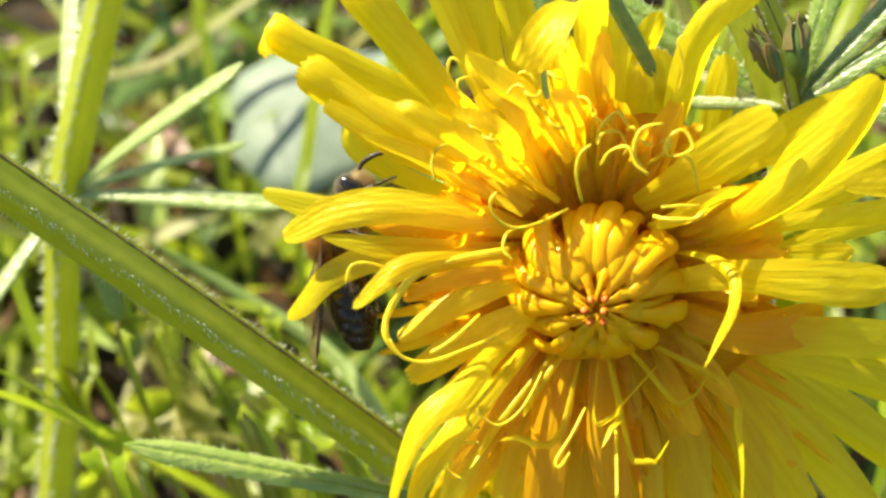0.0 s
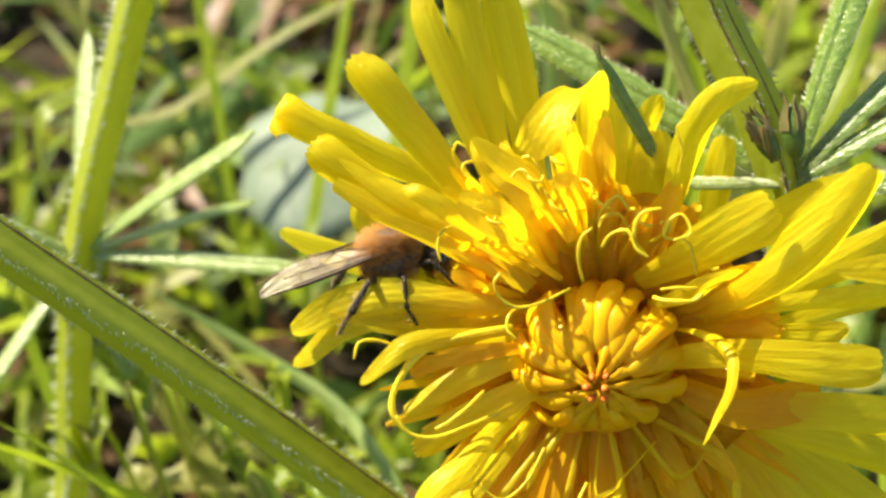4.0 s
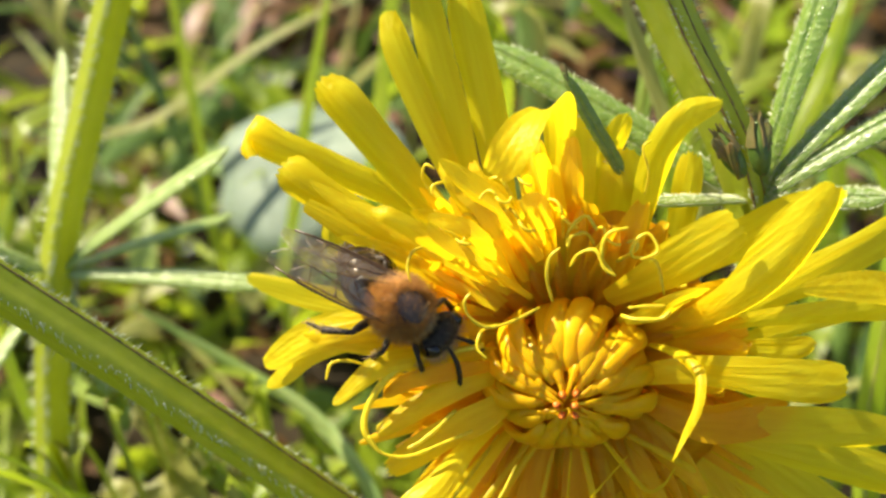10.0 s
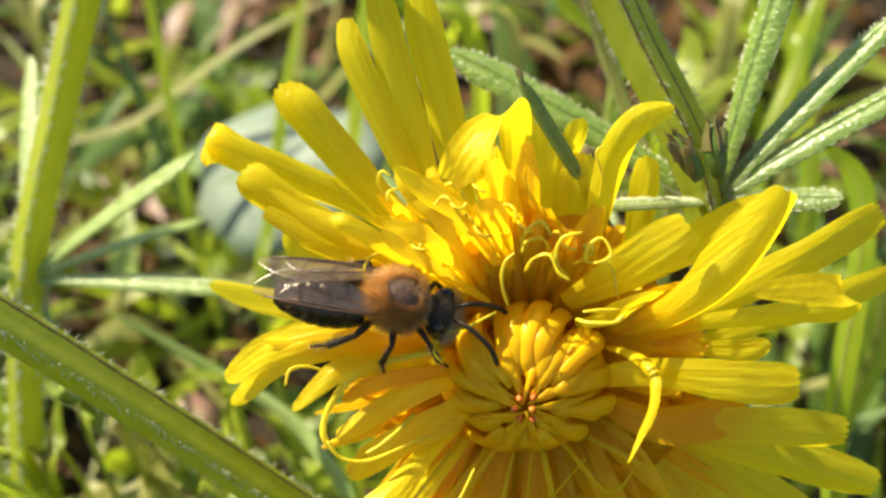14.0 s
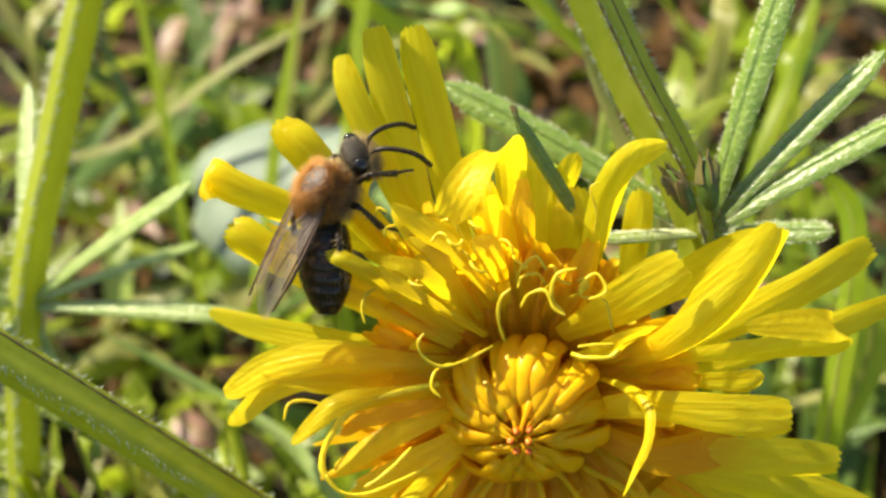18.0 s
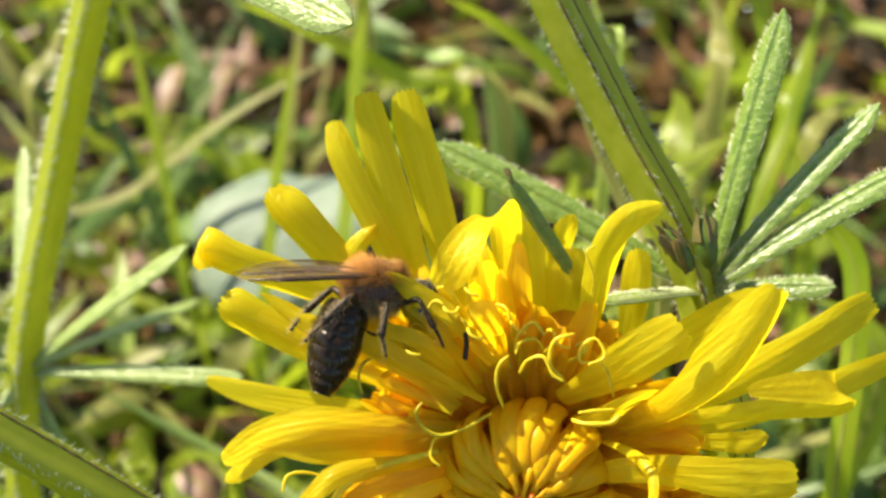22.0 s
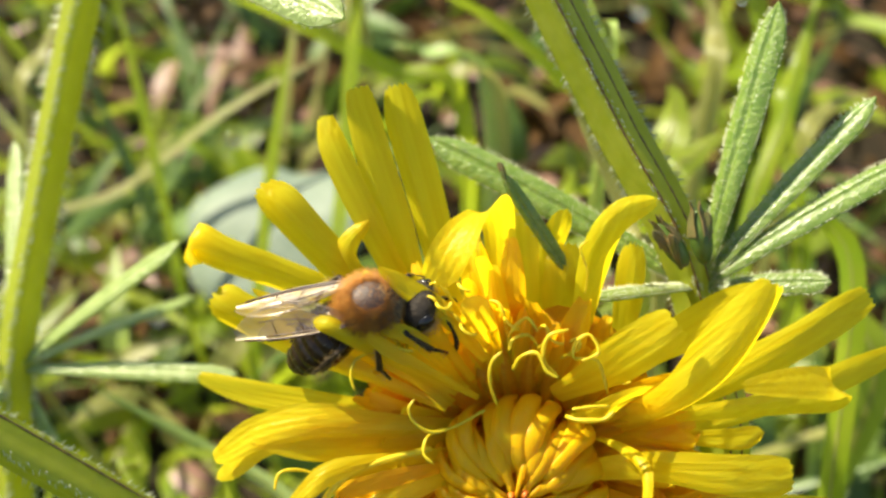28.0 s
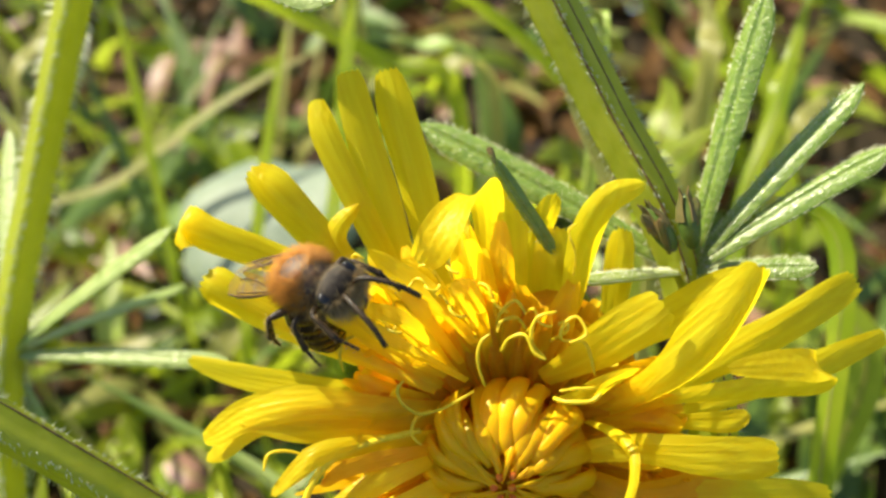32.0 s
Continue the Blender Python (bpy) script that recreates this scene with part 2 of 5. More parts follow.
def ribbon(bm, path, side, width, thick, profile=None, across=5, twist=0.0, teeth=0.0, sheet=False):
    """A strap with thickness along a path: width is a function of the share along it, profile(q, s) the lift at q = -1..1 across, in half widths."""
    tans, rows, n = tangents(path), [], len(path)
    for i, p in enumerate(path):
        s = i / (n - 1)
        t = tans[i]
        sd = (side - t * side.dot(t)).normalized()
        if twist:
            sd = Matrix.Rotation(twist * s, 3, t) @ sd
        nor = t.cross(sd)
        w = width(s) / 2
        top, low = [], []
        for k in range(across):
            q = -1 + 2 * k / (across - 1)
            v = p + sd * (q * w) + nor * (w * profile(q, s) if profile else 0)
            if teeth and i == n - 1:
                v = v + t * teeth * (math.cos(4.2 * math.pi * q + 3 * width(0.5) / MM) * (0.6 + 0.4 * math.sin(9 * q)) - 1.2 * q * q)
            top.append(bm.verts.new(v + nor * thick / 2))
            if not sheet:
                low.append(bm.verts.new(v - nor * thick / 2))
        rows.append((top, low))
    if sheet:
        for (a, _), (c, _) in zip(rows, rows[1:]):
            for k in range(across - 1):
                bm.faces.new((a[k], a[k + 1], c[k + 1], c[k]))
        return
    for (a, b), (c, d) in zip(rows, rows[1:]):
        for k in range(across - 1):
            bm.faces.new((a[k], a[k + 1], c[k + 1], c[k]))
            bm.faces.new((b[k + 1], b[k], d[k], d[k + 1]))
        for rim in (bm.faces.new((b[0], a[0], c[0], d[0])), bm.faces.new((a[-1], b[-1], d[-1], c[-1]))):
            for e in rim.edges:
                e.smooth = False
    for (a, b), flip in ((rows[0], True), (rows[-1], False)):
        for k in range(across - 1):
            f = (a[k], a[k + 1], b[k + 1], b[k])
            for e in bm.faces.new(f[::-1] if flip else f).edges:
                e.smooth = False


def blob(bm, centre, radii, turn=None, u=20, v=12, shape=None):
    """A rounded body; shape may move a point of the unit ball."""
    made = bmesh.ops.create_uvsphere(bm, u_segments=u, v_segments=v, radius=1.0)["verts"]
    for q in made:
        p = shape(q.co) if shape else q.co
        p = Vector((p.x * radii[0], p.y * radii[1], p.z * radii[2]))
        q.co = (turn @ p if turn else p) + centre


def needle(bm, p, way, length, r):
    """A hair or prickle: three thin sides."""
    ref = Vector((0.31, 0.62, 0.72))
    s = way.cross(ref).normalized()
    w = way.cross(s)
    base = [bm.verts.new(p + (s * math.cos(a) + w * math.sin(a)) * r) for a in (0, 2.1, 4.2)]
    tip = bm.verts.new(p + way * length)
    for k in range(3):
        bm.faces.new((base[k], base[(k + 1) % 3], tip))


# ---- ground ----
def ground():
    bm = bmesh.new()
    steps = [-400, -40, -6, -1.2] + [-0.5 + 0.025 * i for i in range(41)] + [1.2, 6, 40, 400]
    grid = []
    for y in steps:
        row = []
        for x in steps:
            near = abs(x) < 0.6 and abs(y) < 0.6
            z = 0.006 * noise.noise(Vector((x, y, 0)) * 22) + 0.003 * noise.noise(Vector((x, y, 3)) * 70) - 0.004 if near else -0.004
            row.append(bm.verts.new((x, y + 0.2, z)))
        grid.append(row)
    for a, b in zip(grid, grid[1:]):
        for k in range(len(a) - 1):
            bm.faces.new((a[k], a[k + 1], b[k + 1], b[k]))
    tagged(part("ground", bm, SOIL), "dark crumbly soil under the meadow plants", "ground", kind="structure")


ground()

# ---- the dandelion ----
HEART = at(10.6, -1.2, 80.6)
AXIS = along(-0.12, -0.20, 0.97)
RIGHT = (Vector((1, 0, 0)) - AXIS * AXIS.x).normalized()
ABOVE = AXIS.cross(RIGHT)
FOOT = Vector((HEART.x + 0.004, HEART.y + 0.030, 0.0))
dandelion = empty("dandelion", FOOT, "yellow dandelion in full bloom with tangled curling florets", "flower")


def radial(azimuth):
    """The space of a floret: x outwards from the flower's axis, z along the axis, the origin at the flower's heart."""
    a = radians(azimuth)
    x = RIGHT * math.cos(a) + ABOVE * math.sin(a)
    y = AXIS.cross(x)
    m = Matrix((x, y, AXIS)).transposed().to_4x4()
    m.translation = HEART - FOOT
    return m


def petal_width(full, base=0.34):
    """Broad florets end blunt, narrow ones in a point."""
    point, start = (rng.uniform(0.2, 0.4), 0.8) if full > 2.4 else (rng.uniform(0.4, 0.85), rng.uniform(0.5, 0.75))
    wave = rng.uniform(0, 6)
    return lambda s: full * MM * (1 + 0.05 * math.sin(8 * s + wave)) * (base + (1 - base) * min(1, s / 0.45)) * (1 - point * max(0, (s - start) / (1 - start)) ** 2)


def petal_profile(cup, ripple, phase):
    deep, lines = rng.uniform(0.003, 0.016), rng.uniform(3.2, 5.2)
    return lambda q, s: cup * q * q + deep * math.cos(lines * math.pi * q + 0.3 * phase) * min(1, s * 3) + ripple * math.sin(5 * s + 2.5 * q + phase)


def petal(azimuth, reach, height, width, bow=1.0, sway=0.0, twist=0.0, curl=0.0, mat=None, foot=(3.4, -1.5)):
    """One strap-shaped floret with a toothed tip; curl bends its last third down or, below nought, up."""
    bm = bmesh.new()
    a, c = Vector((foot[0], 0, foot[1])) * MM, Vector((reach, sway, height)) * MM
    run = c - a
    b = a + run * 0.5 + Vector((-run.z, 0, run.x)).normalized() * (bow * MM) + Vector((0, -0.3 * sway * MM, 0))
    path = bezier(a, b, c, 15)
    if curl:
        for i in range(11, 16):
            path[i] = path[10] + Matrix.Rotation(curl * (i - 10) / 5, 3, Vector((0, 1, 0))) @ (path[i] - path[10])
    ribbon(bm, path, Vector((0, 1, 0)), petal_width(width), 0.15 * MM, petal_profile(rng.uniform(-0.45, 0.6), rng.uniform(0.02, 0.22), rng.uniform(0, 6)), 21, twist, rng.uniform(0.02, 0.2) * MM, True)
    return part("petal", bm, mat or YELLOW, dandelion, matrix=radial(azimuth))


def bent_petal(points, width, twist=0.0, mat=None, cup=0.15, face=None):
    """A floret that curves freely through a few places in the air, right, up and away."""
    bm = bmesh.new()
    path = [at(*p) for p in points]
    x = (path[-1] - path[0]).normalized()
    side = x.cross(face or AXIS).normalized()
    turn = Matrix((x, side, x.cross(side))).transposed().to_4x4()
    turn.translation = path[0]
    path = spline([turn.inverted() @ p for p in path], 5 if len(path) > 3 else 8)
    turn = Matrix.Translation(-FOOT) @ turn
    ribbon(bm, path, Vector((0, 1, 0)), petal_width(width, 0.45), 0.15 * MM, petal_profile(cup, rng.uniform(0.03, 0.12), 6 * rng.random()), 21, twist, rng.uniform(0.08, 0.22) * MM, True)
    return part("petal", bm, mat or YELLOW, dandelion, matrix=turn)


def strand(points, radius):
    """A loose thread: a style or a rolled-up floret that runs through a few places in the air."""
    path = [at(*p) for p in points]
    home = path[0].copy()
    bm = bmesh.new()
    tube(bm, spline([p - home for p in path], 6), lambda s: 0.8 * radius * (0.75 + 0.25 * math.sin(math.pi * s) + 0.12 * math.sin(17 * s)) * MM, 7)
    return part("style", bm, STYLE, dandelion, matrix=Matrix.Translation(home - FOOT))


# the florets that stand out, root to tip: right, up and away from the first eye; width
bent_petal([(5.4, 4.8, 80), (-0.2, 9.3, 79.5), (-6, 11.9, 78.6), (-9.7, 13.4, 77.8), (-11.6, 14.4, 77.6), (-12.4, 13.6, 78.6)], 2.6, cup=0.6)
lowered_petal = bent_petal([(5.4, 3.2, 79.5), (-0.2, 6.1, 78.8), (-5.2, 9, 78), (-8.2, 11.1, 77.4), (-9.6, 12.1, 77.6)], 2.8, cup=0.5)
bent_petal([(6.2, 3.6, 80), (1.4, 8.5, 78.5), (-2.5, 13, 77), (-5.1, 16.1, 76), (-6.8, 17.9, 76.5)], 2.8, cup=0.9)
bent_petal([(6.6, 4, 80), (3.3, 9.5, 78.5), (0.8, 14.7, 77), (-1.4, 19.9, 76), (-2.1, 22.6, 76.4)], 2, cup=0.2)
bent_petal([(6.9, 0.6, 81), (4, 8.8, 79), (2, 16.3, 77), (0.9, 20.9, 75.8), (0.3, 24.3, 75.5)], 2.45, cup=0.2)
bent_petal([(8.2, 1, 81), (6, 9.2, 79), (4.7, 16.3, 77.6), (3.5, 21.3, 76.6), (2.9, 24.5, 76.3)], 2.55, cup=0.25)
bent_petal([(9, 3.9, 80), (9.3, 9.5, 77), (9.4, 13.6, 74), (8.9, 15.3, 72), (7.4, 14.3, 70.6), (5.9, 12.4, 70.3), (4.8, 10.9, 70.8)], 2.6, cup=0.3)
bent_petal([(11.2, 4.7, 80), (11, 9, 78.3), (10.9, 13.1, 76.8), (10.6, 16.2, 76)], 2.5)
bent_petal([(13.3, 3.5, 80), (13.7, 7.4, 78.5), (13.8, 10.5, 77), (13.9, 13.1, 76.5)], 2.9)
bent_petal([(12, 8.3, 79), (12.7, 12.1, 77.5), (13.5, 14.2, 76), (14.1, 15.3, 75.4)], 1.7)
bent_petal([(13.1, 2.7, 79), (14.5, 7.3, 75.5), (15.1, 10.9, 73), (15.8, 13.2, 71), (17.1, 14.6, 70.2), (19.1, 15.3, 70)], 2, cup=0.35)
bent_petal([(17.5, 4.3, 80), (18.2, 8.2, 78.5), (18.5, 10.9, 77.5), (18.8, 12.9, 77.3)], 2.2)
bent_petal([(12.6, 2.8, 76), (15, 4.3, 72.5), (17.2, 6, 69.6), (19.6, 7.6, 68.2)], 3, cup=0.2)
bent_petal([(16.3, 3.5, 77), (19.4, 5.8, 74), (22.2, 7.4, 72.2), (25.6, 9.1, 71.5)], 2.6)
bent_petal([(16.2, 0.1, 77), (19.8, 2.5, 71.5), (22.3, 5, 69), (24.4, 7.4, 68), (25.9, 9.5, 67.6)], 3.4, cup=0.6, twist=0.6)
bent_petal([(16.7, 0.6, 78), (21.8, 1.6, 72.5), (26.5, 2.2, 69.7), (28.5, 2.5, 68.6), (28.7, 3.3, 67.7), (27.5, 3.7, 67.2), (25.2, 3.8, 67), (23, 3.7, 67.2)], 2.05, cup=0.1)
bent_petal([(20.1, 0.9, 79), (25.1, 3.6, 76.5), (29.4, 5.9, 75), (33.9, 8.6, 74.6)], 2.6)
bent_petal([(21.9, -0.5, 79), (26.9, 1.5, 76.5), (31.1, 3, 75), (35.6, 4.8, 74.6)], 2.1)
bent_petal([(13.5, -2.5, 76.5), (17.6, -1.7, 72.8), (21.8, -2, 70), (24.4, -2.2, 69.4), (26.4, -2.2, 69.2)], 2.7)
bent_petal([(19.8, -0.3, 76), (23.2, -0.4, 74.5), (24.9, -0.4, 74.2), (26.2, -0.1, 74.5)], 1.6)
bent_petal([(16.1, -5.7, 78), (20.3, -5.6, 76), (26.4, -5.8, 76), (32.1, -6.4, 77)], 2.6)
bent_petal([(15.4, -5.8, 79), (21.1, -6.3, 78), (27.1, -8, 78.4), (35, -10.6, 79.6)], 2.9)
bent_petal([(14.7, -3.7, 77), (18.5, -5.3, 75.5), (21.6, -5.2, 75.6), (24.9, -4.4, 76.4)], 2.9, cup=-0.3, mat=SHADE_AMBER)
bent_petal([(15.9, -4.5, 79), (22.2, -7.7, 79.6), (27, -11, 80.2), (33, -15.5, 81.6)], 2.9)
bent_petal([(15.5, -5.3, 79), (21.8, -9.2, 79.6), (25.8, -13.9, 80.2), (30.6, -20.1, 81.6)], 2.9)
bent_petal([(14.7, -5.3, 79), (20.6, -10, 79.6), (23.3, -14.7, 80.2), (25.5, -20.5, 81.6)], 2.7)
bent_petal([(14.4, -5.7, 79), (18.7, -10, 79.6), (21.2, -13.9, 80.2), (22.5, -19.7, 81.6)], 2.4)
bent_petal([(12.8, -6.1, 79), (16, -11.5, 79.6), (16.9, -16.2, 80.2), (17.8, -22, 81.6)], 3.2)
bent_petal([(11.3, -6.1, 79), (12.9, -11.5, 79.6), (13.4, -16.6, 80.2), (14, -22.4, 81.6)], 3.4)
bent_petal([(9.8, -6.1, 79), (9.5, -11.5, 79.6), (9.1, -16.6, 80.2), (8.9, -22.4, 81.6)], 3.4)
bent_petal([(8.2, -5.7, 79), (6.4, -11.1, 79.6), (5.3, -15.9, 80.2), (4.2, -21.3, 81.6)], 3.4)
bent_petal([(7.1, -4.9, 79), (4.1, -9.6, 79.6), (1.8, -13.9, 80.2), (-0.2, -19.3, 81.6)], 2.3)
bent_petal([(10.4, -6, 78), (10.7, -11.2, 77.6), (11.3, -15.8, 78), (12, -21.1, 79.6)], 2.6, mat=SHADE_AMBER)
bent_petal([(8.9, -6, 78), (7.5, -10.8, 77.6), (6.8, -15.4, 78), (6.4, -21.1, 79.6)], 2.6, mat=SHADE_AMBER)
bent_petal([(7, -5.2, 78), (4.4, -8.2, 77.6), (2.5, -11.3, 78), (0.6, -15.7, 79.6)], 2, mat=SHADE_AMBER)
bent_petal([(5.5, -5.2, 77.5), (3, -6.8, 74), (1.1, -8.7, 72), (-1.1, -10.3, 71.6), (-2.4, -12.5, 72.2), (-3.4, -15.8, 73.5)], 1.9, twist=0.9, cup=0.3)
bent_petal([(6.3, -6, 78), (3.1, -9, 74.5), (0.6, -11.6, 73), (-1.4, -14.4, 73), (-2.3, -17.5, 74)], 1.6, twist=0.5)
bent_petal([(6.8, -0.6, 77), (1.4, -0.7, 74), (-2.3, -1.1, 73), (-3.9, -2.1, 73), (-5.7, -3.7, 73.6)], 1.5, twist=0.5)
bent_petal([(6.4, 0.1, 78), (1.3, -0.1, 76), (-3.6, 0.1, 75.2), (-7.8, 0.8, 75.4)], 1.5, twist=0.4)
bent_petal([(7.1, -1.8, 77.5), (3.2, -2.5, 74.5), (0.2, -3.8, 74), (-2.9, -5.7, 74.6)], 1.7, twist=0.5)
bent_petal([(6.7, -1.4, 77), (2.9, -1.6, 74), (-0.5, -2.2, 73.4), (-2.4, -3.3, 73.8)], 1.2, mat=SHADE_AMBER)
bent_petal([(7.9, -2.6, 77.5), (4.7, -4.5, 75), (1.3, -6.1, 74.4), (-2.2, -8.4, 75)], 2.2)
bent_petal([(6.4, 0.9, 78), (1.8, 1.6, 76), (-2.1, 1.3, 75.6), (-5.1, 1.7, 76)], 2, mat=SHADE_AMBER)
bent_petal([(4.4, 2.9, 78), (0.6, 5, 77.5), (-3.1, 6.8, 77.2), (-7.8, 9.5, 77)], 1.8)
bent_petal([(5.1, 3.4, 77), (0.6, 5.9, 75.8), (-3.4, 8.2, 75.2), (-7.3, 11, 75.4)], 1.5)
bent_petal([(5.4, 3.7, 76), (1.6, 6.3, 72), (-1.5, 8.2, 70.8), (-2.9, 8.8, 71.2)], 1.3, mat=None)
bent_petal([(6.5, 4.5, 77), (4.1, 7.8, 73), (2.4, 10.4, 71.4), (1.4, 11.9, 71.6)], 1.5)
bent_petal([(7.7, 4.5, 77), (6.3, 7.5, 74), (5.2, 9.6, 73), (3.4, 11.3, 73)], 1.7)
bent_petal([(8.8, 4.9, 77), (8, 7.1, 73.4), (7.5, 8.7, 72), (6.6, 9.5, 71.4)], 2.4, twist=0.6)
bent_petal([(5.8, 2.6, 76.5), (3.1, 4.7, 75), (0.6, 6.5, 74.4), (-1.9, 7.4, 74.4)], 1.3)
bent_petal([(6.5, 3.7, 76), (4.8, 6, 72.6), (3, 7.6, 71), (0.6, 8.3, 71.2)], 1.2)
bent_petal([(7.5, 3, 75), (3.8, 5.4, 72), (1.7, 6.8, 70.8), (0.6, 7.9, 70.4)], 0.9, twist=0.5)
bent_petal([(8.1, 5.5, 74.5), (5.6, 8.5, 72), (3.1, 10.5, 70.8), (1.4, 11.9, 70.4)], 1.5, cup=0.3)
bent_petal([(6.1, 3.3, 76), (2.3, 5.5, 73.6), (-0.5, 7.6, 72.6), (-4.5, 9.4, 72.8)], 1.2, twist=0.4)
bent_petal([(5.4, 2.3, 76.5), (1.3, 4.4, 75), (-1.9, 6.1, 74.4), (-5.2, 7.2, 74.6)], 1.3, twist=-0.4)
bent_petal([(7.2, 4.1, 76), (5.1, 7.1, 72.6), (4, 9, 71.6), (2.3, 10.1, 71.6)], 1.2, twist=0.5)
bent_petal([(6.8, 3.5, 76), (3.7, 6, 73), (1.6, 7.9, 72), (-0.5, 8.7, 72)], 1.2, twist=-0.3)
bent_petal([(15.3, 0, 78), (16.5, -0.3, 73.4), (17.4, -1.5, 71.2), (17.2, -3.5, 70.4), (16.4, -5.4, 70.6), (15.7, -7.1, 70.6)], 1, twist=1.6, cup=0.6)
bent_petal([(13.2, 1.3, 75), (14.8, 2, 71.4), (16.3, 2.9, 70.3), (18.3, 3.6, 70.4)], 1.4, twist=0.8)
loaded_petal = bent_petal([(6.8, 0.9, 78), (1.8, 1.5, 75.4), (-3.5, 2.3, 74.7), (-7.3, 1.7, 75.3), (-9.5, 0.6, 76), (-10.6, 0.1, 76.6)], 2.4, twist=0.35)
pushed_petal = bent_petal([(5.7, 1.6, 79.5), (-0.4, 2.1, 80.3), (-5.8, 2.9, 81.6), (-9.6, 3.8, 82.4), (-12.7, 4.9, 83)], 2, twist=0.3)
kicked_petal = bent_petal([(7, 0.3, 77.6), (1.8, 1, 75.6), (-3.1, 2.1, 75), (-7, 1.5, 75.8), (-9.3, -0, 77), (-10.7, -0.7, 77.8)], 2, twist=0.5)
nudged_petal = bent_petal([(5.9, 5.3, 79.5), (1.7, 8.7, 78.4), (-0.9, 12, 77.6), (-1, 13.7, 77.2), (0.8, 15.6, 76.8)], 1.7, cup=0.3)
strand([(8.5, 2.9, 71.5), (8.1, 4.3, 70.8), (8.2, 5.6, 70.4), (8.9, 6.3, 70.3)], 0.15)
strand([(9.6, 5.1, 71.2), (10.1, 5.9, 70.7), (11.1, 6.1, 70.3), (11.6, 5, 70.1), (12.3, 4.5, 70)], 0.16)
strand([(12.4, 4.5, 71), (11.5, 5.7, 70.3), (11.8, 7.1, 69.9), (13.1, 7.5, 69.8)], 0.16)
strand([(15.5, 3.3, 71), (14.9, 5.4, 70.6), (13.4, 5.7, 70.3), (13.6, 6.7, 70.1), (14.4, 7.1, 69.9), (14.9, 6, 69.8), (13.8, 5.5, 69.8)], 0.15)
strand([(14.5, 9.7, 71.8), (14.6, 11.1, 71.1), (14.2, 12.5, 70.7), (14.7, 13, 70.6)], 0.11)
strand([(12.8, 2, 71.1), (13.5, 1.8, 70.4), (15, 1.8, 70), (15.7, 2.3, 69.9)], 0.2)
strand([(13.1, 2.5, 70.2), (14.2, 2.6, 70.2), (15.4, 2.6, 70.2)], 0.14)
strand([(7.8, 2.5, 72.8), (5.9, 1.6, 72.4), (4.3, 1.3, 72), (3.2, 2, 71.8), (2.9, 2.9, 71.6), (3.3, 3.5, 71.6)], 0.15)
strand([(5, 1.4, 73), (4, 1, 72.3), (3.7, 0, 71.9), (4.3, -0.7, 71.8)], 0.13)
strand([(1.4, 7.3, 72.8), (0.5, 6.6, 72.3), (-0.4, 6.1, 71.9), (-0.7, 5.2, 71.7), (-0.5, 4.2, 71.6)], 0.13)
strand([(0.9, 9.8, 72.8), (0.3, 10.9, 72.1), (0.5, 11.7, 71.7), (1.1, 11.4, 71.6)], 0.12)
strand([(3.1, 9.5, 72.8), (2.1, 10.5, 72.1), (1, 10.4, 71.7), (0.9, 9.7, 71.6)], 0.12)
strand([(9.5, 6.5, 72.2), (9.6, 7.4, 71.5), (10.6, 8.3, 71.1), (11.3, 7.4, 71)], 0.16)
strand([(11.3, 6.5, 72.2), (10.7, 7.2, 71.5), (9.7, 7, 71.1), (9.4, 6.3, 71)], 0.15)
strand([(2.3, -4.1, 73.2), (1.1, -5.2, 72.5), (0, -6, 72.1), (-0.8, -6.4, 72)], 0.19)
strand([(3.4, -5.5, 73.6), (1.3, -6.3, 73.1), (-0.8, -7, 72.7), (-2.5, -6.7, 72.5), (-3.3, -5.6, 72.4)], 0.16)
bent_petal([(7.4, -7, 77.6), (3.7, -11.3, 76.6), (2.6, -12.6, 76), (1.6, -14.2, 75.4)], 0.622, twist=1.51, cup=0.5)
bent_petal([(8.3, -6.6, 77.6), (5.8, -9.6, 76.6), (5.4, -10.2, 76), (5.1, -10.8, 75.4)], 0.67, twist=1.6, cup=0.5)
strand([(8.9, -9.9, 73), (8, -11.5, 72.5), (7, -13, 72.1), (7.2, -13.4, 71.9), (7.8, -12.5, 71.8)], 0.15)
bent_petal([(10.9, -6.9, 77.6), (11.5, -10.5, 76.6), (10.7, -11.7, 76), (10.1, -12.9, 75.4)], 0.606, twist=1.48, cup=0.5)
bent_petal([(10.2, -7, 77.6), (9.8, -11.3, 76.6), (11.1, -11.1, 76.2), (11.9, -10, 75.8), (13.9, -7.6, 75.4)], 0.558, twist=1.39, cup=0.5)
bent_petal([(11.2, -7.5, 77.6), (12.1, -13.2, 76.6), (12.7, -14, 76.2), (13.6, -13.7, 75.8), (14.5, -12.3, 75.4)], 0.558, twist=1.39, cup=0.5)
bent_petal([(14.2, -6.5, 77.6), (18.7, -9.2, 76.6), (19, -11.7, 76.2), (19.2, -14.2, 75.8), (19.2, -17.5, 75.4)], 0.83, twist=1.9, cup=0.5)
strand([(6.2, -7.7, 73.2), (5, -9.8, 72.7), (3.5, -10.9, 72.3), (2.3, -10.2, 72.1), (2.1, -9.8, 72)], 0.12)
bent_petal([(9.1, -7.4, 77.6), (7.4, -12.5, 76.6), (4.8, -12.1, 76), (3.5, -12.3, 75.4)], 0.542, twist=1.36, cup=0.5)
